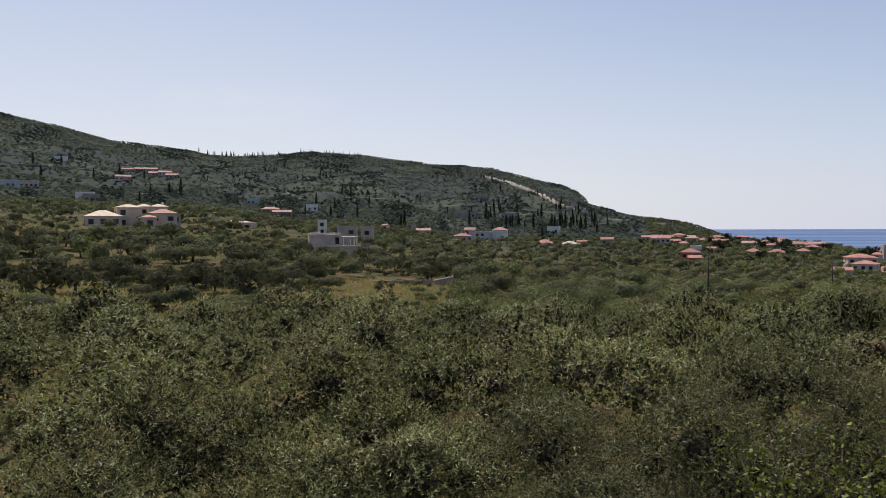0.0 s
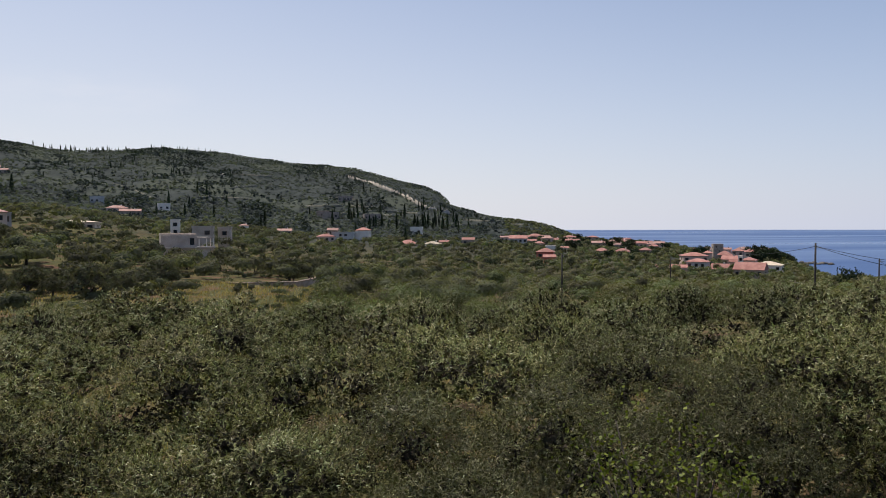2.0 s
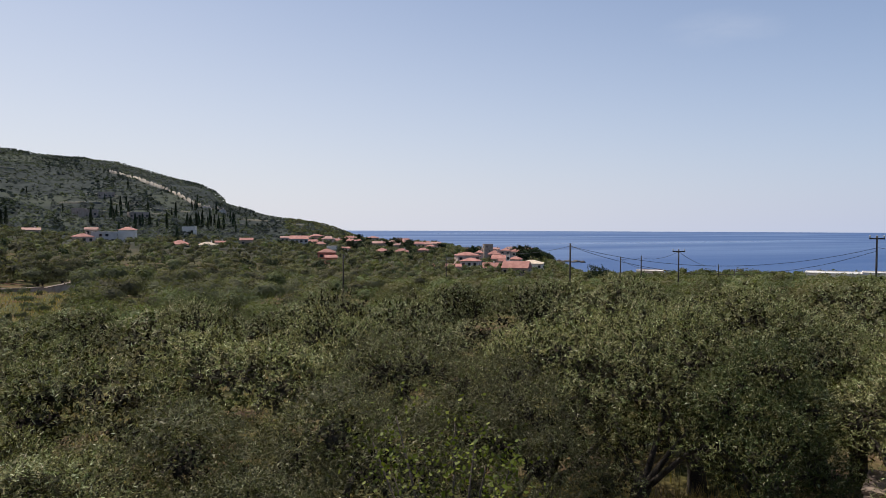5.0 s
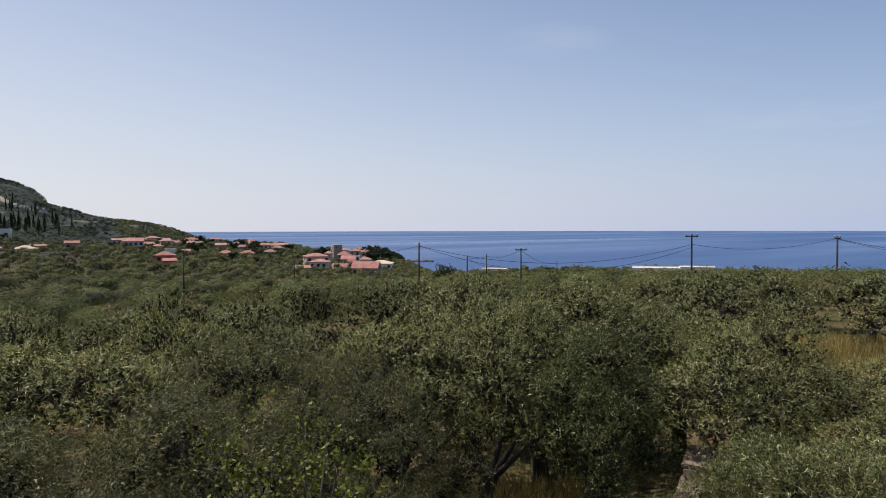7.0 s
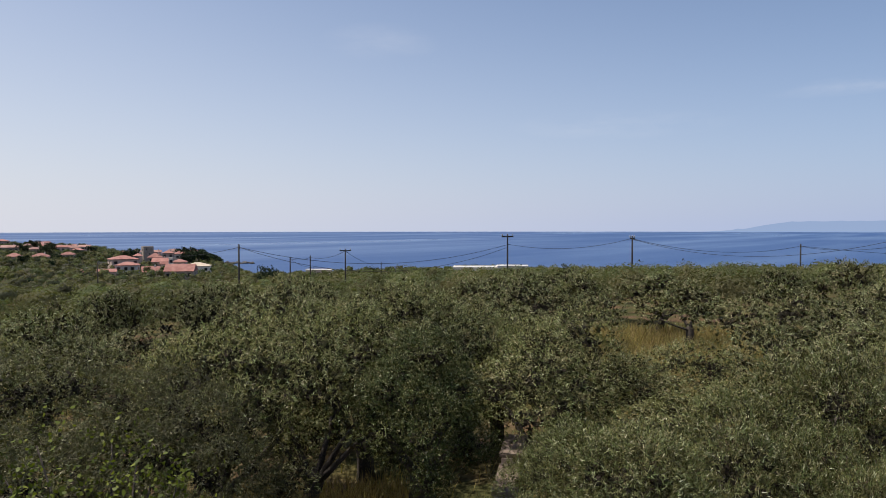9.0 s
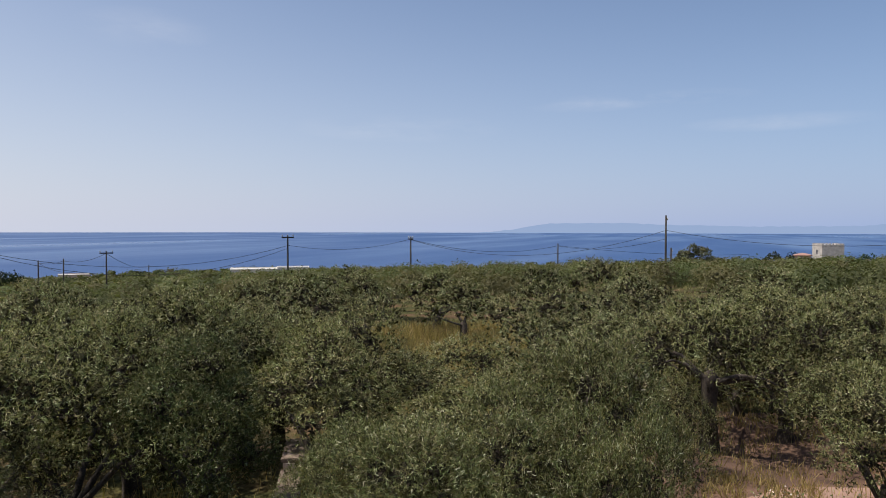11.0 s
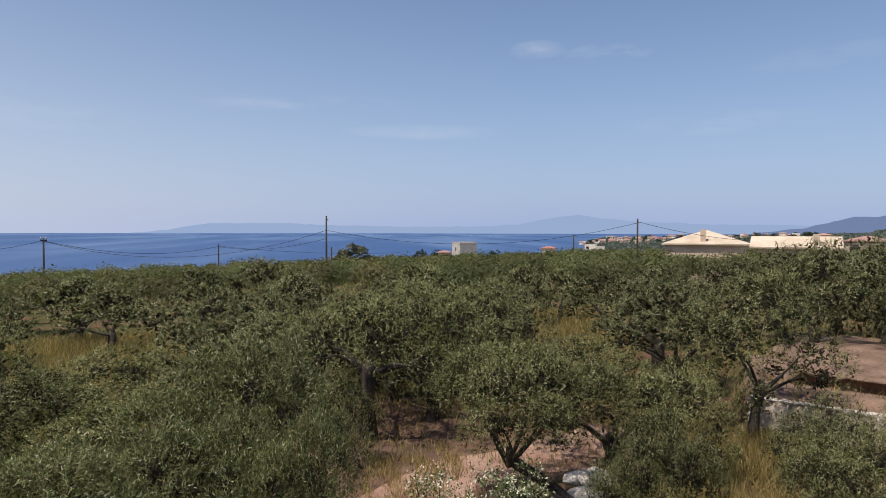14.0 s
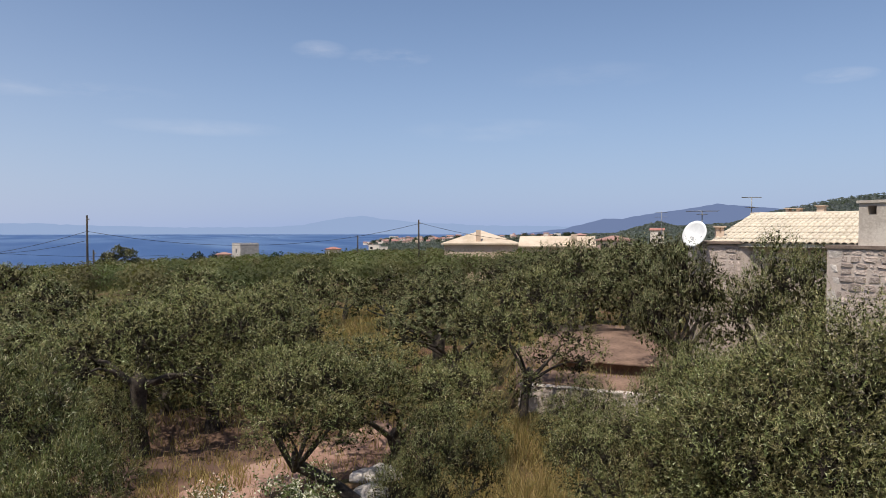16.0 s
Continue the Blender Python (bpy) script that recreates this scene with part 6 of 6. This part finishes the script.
def field_wall():
    ob = new("field_wall")
    for (a0, r0, a1, r1) in ((-7.6, 112, -0.9, 112), (-0.9, 112, 1.0, 122)):
        z = EYE - 8.6 - (0.0 if a0 < -1 else 0.1)
        p, q = at(a0, r0, z), at(a1, r1, z + 0.5)
        m = run_frame(p, q)
        L = (q - p).length
        part("wall_run", box(bmesh.new(), 0, L, -0.25, 0.25, -1.0, 0.0), ob, "", STUCCO["stone"]).matrix_basis = m
        part("coping", box(bmesh.new(), 0, L, -0.32, 0.32, 0.0, 0.12), ob, "", SLAB).matrix_basis = m
    return tagged(ob, "long low stone wall at the edge of the meadow", "stone wall")


field_wall()


# ---- stone house with tiled roof, dish and aerials ----
def tile_mesh():
    """One barrel tile, a half round with thickness, running up the slope (y)."""
    v, f = [], []
    n = 6
    for y, s in ((0.0, 1.0), (0.49, 0.93)):
        for rad in (0.098, 0.082):
            for k in range(n + 1):
                a = math.pi * k / n
                v.append((math.cos(a) * rad * s, y, math.sin(a) * rad * s * 0.75 + (0.012 if y == 0 else 0.0)))
    o = n + 1
    for k in range(n):
        f += [(k, k + 1, 2 * o + k + 1, 2 * o + k), (k + 1, k, o + k, o + k + 1)]
    me = bpy.data.meshes.new("tile")
    me.from_pydata(v, [], f)
    for p in me.polygons:
        p.use_smooth = True
    me.materials.append(TILE)
    return me


def chimney_on(parent, m, w, d, h):
    """A plastered stack with smoke openings under a slab."""
    mat = STUCCO["beige"]
    ch = part("chimney", box(bmesh.new(), -w / 2, w / 2, -d / 2, d / 2, -0.6, h * 0.62), parent, "", mat)
    ch.matrix_basis = m
    post = bmesh.new()
    for sx in (-1, 1):
        for sy in (-1, 1):
            box(post, sx * w / 2 - (0.12 if sx > 0 else 0), sx * w / 2 + (0.12 if sx < 0 else 0), sy * d / 2 - (0.12 if sy > 0 else 0), sy * d / 2 + (0.12 if sy < 0 else 0), h * 0.62, h * 0.92)
    part("smoke_opening", post, ch, "", mat)
    part("cap", box(bmesh.new(), -w / 2 - 0.06, w / 2 + 0.06, -d / 2 - 0.06, d / 2 + 0.06, h * 0.92, h), ch, "", mat)
    return ch


def plain_stack(parent, m, w, d, h):
    """A square plastered chimney with one smoke hole through it under a thin slab."""
    bm = bmesh.new()
    a, b, lo, hi = -0.14, 0.02, h - 0.26, h - 0.1
    for x0, x1, z0, z1 in ((-w / 2, a, -0.4, h - 0.05), (b, w / 2, -0.4, h - 0.05), (a, b, -0.4, lo), (a, b, hi, h - 0.05)):
        box(bm, x0, x1, -d / 2, d / 2, z0, z1)
    ch = part("chimney", bm, parent, "pale plastered chimney stack", PLASTER)
    ch.matrix_basis = m
    part("cap", box(bmesh.new(), -w / 2 - 0.03, w / 2 + 0.03, -d / 2 - 0.03, d / 2 + 0.03, h - 0.05, h), ch, "", PLASTER)
    return ch


def dish_house():
    ob = new("stone_house")
    p0, p1 = at(141.0, 30.0, EYE + 0.58), at(147.6, 29.2, EYE + 0.58)
    m = run_frame(p0, p1)
    half, rise, L = 4.45, 1.0, 12.0
    slope = math.atan2(rise, half)
    # roof bed, ridge at the origin, front slope towards -y
    bm = bmesh.new()
    pr = [(-half, -rise), (0, 0), (half, -rise), (half, -rise - 0.12), (0, -0.12), (-half, -rise - 0.12)]
    a = [bm.verts.new((-0.35, y, z)) for y, z in pr]
    b = [bm.verts.new((L, y, z)) for y, z in pr]
    for k in range(6):
        bm.faces.new((a[k], a[(k + 1) % 6], b[(k + 1) % 6], b[k]))
    bm.faces.new(a[::-1])
    bm.faces.new(b)
    roof = part("roof", bm, ob, "pale clay barrel tiles", TILE)
    roof.matrix_basis = m
    walls = bmesh.new()
    box(walls, 0, L - 0.3, -half + 0.45, half - 0.45, -7.0, -rise - 0.1)
    part("wall", walls, ob, "", MORTAR).matrix_basis = m
    me = tile_mesh()
    cols, rows_n = 28, 10
    up = pose(0, 0, 0, math.degrees(slope), 0, 0)
    count = 0
    for j in range(rows_n):
        for i in range(cols):
            t = part("tile", me, roof)
            t.matrix_basis = Matrix.Translation((-0.25 + i * 0.192, -half - 0.06 + j * 0.452 * math.cos(slope), -rise - 0.01 + j * 0.452 * math.sin(slope))) @ up @ pose(0, 0, 0.012 * j % 0.02, 0, rng.uniform(-2, 2), rng.uniform(-1.5, 1.5))
            count += 1
    # the tiles past those, and the back slope, in one mesh
    tv = np.array([v.co for v in me.vertices])
    tf = np.array([p.vertices[:] for p in me.polygons])
    V, F = [], []
    for j in range(rows_n):
        for i in range(cols, 63):
            q = Matrix.Translation((-0.25 + i * 0.192, -half - 0.06 + j * 0.452 * math.cos(slope), -rise - 0.01 + j * 0.452 * math.sin(slope))) @ up
            F.append(tf + len(V) * len(tv))
            V.append(tv @ np.array(q.to_3x3()).T + np.array(q.translation))
    rest = part("tile_rows", mesh_of("tile_rows", np.concatenate(V), np.concatenate(F), TILE, True), roof)
    tagged(rest, kind="stuff")
    ridge = part("ridge_tiles", tube_mesh("ridge_tiles", [(-0.35 + 0.4 * k, 0, 0.0) for k in range(31)], [0.12 + 0.012 * (k % 2) for k in range(31)], TILE, 8), roof)
    # stone front of the low wing, with the left corner
    q0, q1 = at(136.5, 25.4, EYE - 5.4), at(139.6, 25.6, EYE - 5.4)
    mw = run_frame(q0, q1)
    wl_ = (q1 - q0).length
    part("wing", box(bmesh.new(), 0, wl_ + 1.5, -0.012, 2.2, -0.6, 4.92), ob, "", MORTAR).matrix_basis = mw
    lay_stones(ob, mw, wl_, 4.95, 31, ROUGH, (0.13, 0.25), (0.18, 0.5), 0.18)
    part("coping", box(bmesh.new(), -0.05, wl_ + 1.5, -0.12, 2.2, 4.96, 5.04), ob, "", SLAB).matrix_basis = mw
    chimney_on(ob, Matrix.Translation(at(138.2, 26.5, EYE - 0.5)) @ Matrix.Rotation(radians(-40), 4, "Z"), 0.27, 0.27, 0.66)
    for x, w, h in ((1.05, 0.5, 0.28), (2.0, 0.24, 0.36)):
        chimney_on(ob, m @ Matrix.Translation((x, 0.6, 0.0)), w, 0.4, h)
    return tagged(ob, "stone house with a pale clay-tiled gable roof", "house")


dish_house()


def dish():
    ob = new("satellite_dish")
    ob.matrix_basis = Matrix.Translation(at(136.5, 25.2, EYE - 0.56))
    face = Vector((-math.sin(radians(166)), -math.cos(radians(166)), 0.42)).normalized()
    turn = face.to_track_quat("Z", "Y").to_matrix().to_4x4()
    bm = bmesh.new()
    n, rings_ = 28, 5
    layers = []
    for back in (0, 1):
        rows_ = []
        for i in range(1, rings_ + 1):
            q = i / rings_
            rows_.append([bm.verts.new((0.43 * q * math.cos(2 * math.pi * k / n), 0.47 * q * math.sin(2 * math.pi * k / n), 0.1 * q * q - 0.02 * back)) for k in range(n)])
        layers.append((bm.verts.new((0, 0, -0.02 * back)), rows_))
    for s, (c, rows_) in enumerate(layers):
        for k in range(n):
            t = (c, rows_[0][k], rows_[0][(k + 1) % n])
            bm.faces.new(t if s == 0 else t[::-1])
            for i in range(rings_ - 1):
                t = (rows_[i][k], rows_[i + 1][k], rows_[i + 1][(k + 1) % n], rows_[i][(k + 1) % n])
                bm.faces.new(t if s == 0 else t[::-1])
    for k in range(n):
        a, b = layers[0][1][-1], layers[1][1][-1]
        bm.faces.new((a[k], b[k], b[(k + 1) % n], a[(k + 1) % n]))
    d = part("reflector", bm, ob, "round white reflector", DISHWHITE)
    d.matrix_basis = Matrix.Translation((0, 0, 0.42)) @ turn
    for p in d.data.polygons:
        p.use_smooth = True
    part("mast", tube_mesh("mast", [(0, 0.1, -0.6), (0, 0.1, 0.35)], [0.03, 0.03], STEEL, 8), ob)
    return tagged(ob, "large white satellite dish on the stone wall", "satellite dish")


dish()


def aerial(az, r, foot, top, booms, name="tv_aerial", label="thin metal television aerial above the roof"):
    """Mast with yagi booms: height under the top, half length, turn."""
    ob = new(name)
    ob.matrix_basis = Matrix.Translation(at(az, r, EYE + foot)) @ Matrix.Rotation(radians(-az), 4, "Z")
    t = top - foot
    part("mast", tube_mesh("mast", [(0, 0, -0.4), (0, 0, t)], [0.022, 0.016], STEEL, 6), ob)
    for dz, half, turn in booms:
        bar = part("boom", tube_mesh("boom", [(-half, 0, 0), (half, 0, 0)], [0.014, 0.014], STEEL, 5), ob)
        bar.matrix_basis = Matrix.Translation((0, 0, t - dz)) @ Matrix.Rotation(radians(turn), 4, "Z")
        for k in range(9):
            x = -half + 2 * half * k / 8
            part("element", tube_mesh("element", [(x, -0.16, 0.01), (x, 0.16, 0.01)], [0.008, 0.008], STEEL, 4), bar)
    return tagged(ob, label, "aerial", "aerials on the roofs")


aerial(140.4, 30.3, 0.6, 1.32, ((0.02, 0.36, 12), (0.42, 0.3, 70)))
aerial(136.95, 25.6, -0.46, 0.66, ((0.0, 0.52, 8), (0.12, 0.1, 80)))
aerial(134.0, 62, -3.0, 1.62, ((0.1, 0.5, 20), (0.5, 0.6, -30), (0.85, 0.4, 60)))


def chimney_house():
    """Corner of a rubble-stone house with squared quoins and a plastered chimney."""
    ob = new("rubble_house")
    c, q = at(145.4, 15.0, EYE - 5.5), at(151.5, 14.1, EYE - 5.5)
    m = run_frame(c, q)
    part("wall", box(bmesh.new(), 0.0, 4.0, -0.012, 3.5, -0.5, 5.16), ob, "", MORTAR).matrix_basis = m
    rr = random.Random(5)
    z, k = 1.5, 0
    while z < 5.1:                                   # quoins
        h = min(rr.uniform(0.2, 0.3), 5.2 - z)
        w = 0.34 if k % 2 else 0.24
        me = PALE[k % len(PALE)]
        part("quoin", me, ob).matrix_basis = m @ pose(w / 2 - 0.01, 0.12, z + h / 2) @ Matrix.Diagonal((w, 0.28, h * 0.99, 1))
        z += h
        k += 1
    lay_stones(ob, m @ Matrix.Translation((0.28, 0, 1.5)), 2.0, 3.68, 77, ROUGH, (0.08, 0.17), (0.11, 0.34), 0.16)
    lay_stones(ob, m @ Matrix.Translation((0, 3.2, 3.0)) @ Matrix.Rotation(radians(-90), 4, "Z"), 2.9, 2.2, 78, ROUGH, (0.12, 0.22), (0.2, 0.5), 0.16)
    part("coping", box(bmesh.new(), -0.03, 4.0, -0.04, 3.5, 5.17, 5.23), ob, "", SLAB).matrix_basis = m
    plain_stack(ob, m @ Matrix.Translation((0.74, 0.5, 5.25)), 0.6, 0.55, 0.8)
    return tagged(ob, "rubble-stone house corner with pale quoins and chimney", "house")


chimney_house()


# ---- shrubs, grass and rocks ----
def fig_bush():
    """A young broad-leaved tree with large bright leaves on thin stems."""
    ob = new("fig_tree")
    ob.matrix_basis = Matrix.Translation(at(29.3, 8.6, height(29.3, 8.6)))
    rr = np.random.default_rng(91)
    rs = random.Random(91)
    ends = []
    for k in range(11):
        a = rs.uniform(0, 6.28)
        q = rs.uniform(0.5, 1.35)
        e = Vector((q * math.cos(a), q * math.sin(a), rs.uniform(2.4, 3.75) - 0.35 * q))
        mid = Vector((e.x * 0.35, e.y * 0.35, e.z * 0.5))
        part("stem", tube_mesh("stem", [(0.1 * math.cos(a), 0.1 * math.sin(a), -0.2), mid, e], [0.035, 0.025, 0.008], BARK, 5), ob)
        ends.append((e.x, e.y, e.z - 0.15, 0.42))
        ends.append((e.x * 0.8, e.y * 0.8, e.z - 0.55, 0.4))
        if k % 2:
            ends.append((e.x * 0.9, e.y * 0.9, e.z * 0.5, 0.4))
    v, f, tone = sprigs(rr, np.array(ends), 400, 4, 0.3, 0.066, 0.04, 0.3, 1.25, 0.3, 6)
    part("crown", mesh_of("crown", v, f, BROADLEAF), ob)
    return tagged(ob, "young fig tree with bright yellow-green leaves", "fig tree")


fig_bush()


def flower_shrub(az, r, h, radius, seed):
    ob = new("flowering_shrub")
    ob.matrix_basis = Matrix.Translation(at(az, r, height(az, r)))
    rr = np.random.default_rng(seed)
    rs = random.Random(seed)
    lobes = []
    for k in range(7):
        a, q = rs.uniform(0, 6.28), radius * rs.uniform(0.2, 0.8)
        e = Vector((q * math.cos(a), q * math.sin(a), h * rs.uniform(0.6, 0.95)))
        part("stem", tube_mesh("stem", [(0, 0, -0.2), (e.x * 0.4, e.y * 0.4, e.z * 0.5), e], [0.03, 0.02, 0.008], BARK, 5), ob)
        lobes.append((*e, radius * 0.36))
    v, f, tone = sprigs(rr, np.array(lobes), 100, 8, 0.2, 0.06, 0.028, 0.4, 1.1)
    part("crown", mesh_of("crown", v, f, FLOWER), ob)
    return tagged(ob, "low shrub with clusters of cream-white flowers", "shrub", "flowering shrubs by the track")


for row in ((98.6, 11.6, 1.7, 0.45, 1), (104.2, 11.6, 1.75, 0.55, 2), (101.2, 11.3, 1.5, 0.4, 3), (106.2, 12.0, 1.7, 0.6, 4)):
    flower_shrub(*row)


def grass(name, label, zones, seed):
    """Blades of tall dry grass."""
    rr = np.random.default_rng(seed)
    V = []
    for a0, a1, r0, r1, n, h in zones:
        az = rr.uniform(a0, a1, n)
        r = np.sqrt(rr.uniform(r0 * r0, r1 * r1, n))
        clump = np.sin(az * 2.1 + r * 1.7) + np.sin(az * 0.9 - r * 2.3) + rr.normal(0, 0.5, n) > -0.7
        az, r = az[clump], r[clump]
        z = land(az, r)
        p = np.stack([r * np.sin(np.radians(az)), r * np.cos(np.radians(az)), z], -1)
        m = len(p)
        a = rr.uniform(0, 6.28, m)
        w = np.stack([np.cos(a), np.sin(a), np.zeros(m)], -1) * (0.004 + 0.0005 * r)[:, None]
        tip = p + np.stack([rr.normal(0, 0.35, m) * h, rr.normal(0, 0.35, m) * h, h * rr.uniform(0.5, 1.2, m)], -1)
        V.append(np.stack([p - w, p + w, tip], 1))
    V = np.concatenate(V).reshape(-1, 3)
    ob = new(name, mesh_of(name, V, np.arange(len(V)).reshape(-1, 3), DRYGRASS, tint=np.repeat(rr.random(len(V) // 3), 1) * 0.4))
    return tagged(ob, label, "grass", kind="stuff")


grass("dry_grass", "tall straw-yellow dry grass under the olive trees",
      ((-35, 140, 11, 50, 36000, 0.4), (66, 80, 22, 48, 16000, 0.75), (-35, 2, 66, 113, 16000, 0.45), (104, 115, 20, 54, 14000, 0.5), (84, 128, 10, 24, 9000, 0.3), (93, 101, 13, 17.5, 3500, 0.28), (116, 128, 10.5, 20.5, 12000, 0.5), (34, 54, 9.5, 16, 9000, 0.6), (61, 66, 10, 18, 1500, 0.4), (124, 140, 22, 36, 1300, 0.2), (-38, 36, 6, 14, 6000, 0.4)), 17)


SEAROCK = surface("wet_shore_rock", (0.07, 0.058, 0.048), (0.17, 0.145, 0.12), 1.5, 0.9, 0.6)


def boulder(az, r, size, seed):
    rr = random.Random(seed)
    bm = bmesh.new()
    bmesh.ops.create_icosphere(bm, subdivisions=2, radius=1.0)
    for v in bm.verts:
        v.co *= 1 + 0.22 * noise.noise(v.co * 1.6 + Vector((seed, 0, 0)))
    me = bpy.data.meshes.new("boulder")
    bm.to_mesh(me)
    bm.free()
    me.materials.append(PALESTONE if r < 300 else SEAROCK)
    ob = new("boulder", me)
    z = height(az, r) if r < 300 else SEA
    ob.matrix_basis = Matrix.Translation(at(az, r, z + size * 0.15)) @ Matrix.Rotation(rr.uniform(0, 6), 4, "Z") @ Matrix.Diagonal((size * 1.3, size, size * 0.7, 1))
    return tagged(ob, "rough grey limestone boulder", "rock", "boulders by the track" if r < 300 else "rocks of the islet")


for row in ((109.6, 14.6, 0.32, 1), (111.0, 15.0, 0.4, 2), (108.3, 14.4, 0.22, 3), (110.6, 16.2, 0.3, 4), (112.0, 16.4, 0.35, 5)):
    boulder(*row)
for k in range(9):
    boulder(37.7 + k * 0.27, 575 + 6 * math.sin(k * 2.1), 1.4 + 0.9 * math.sin(k * 1.3) ** 2, 20 + k)
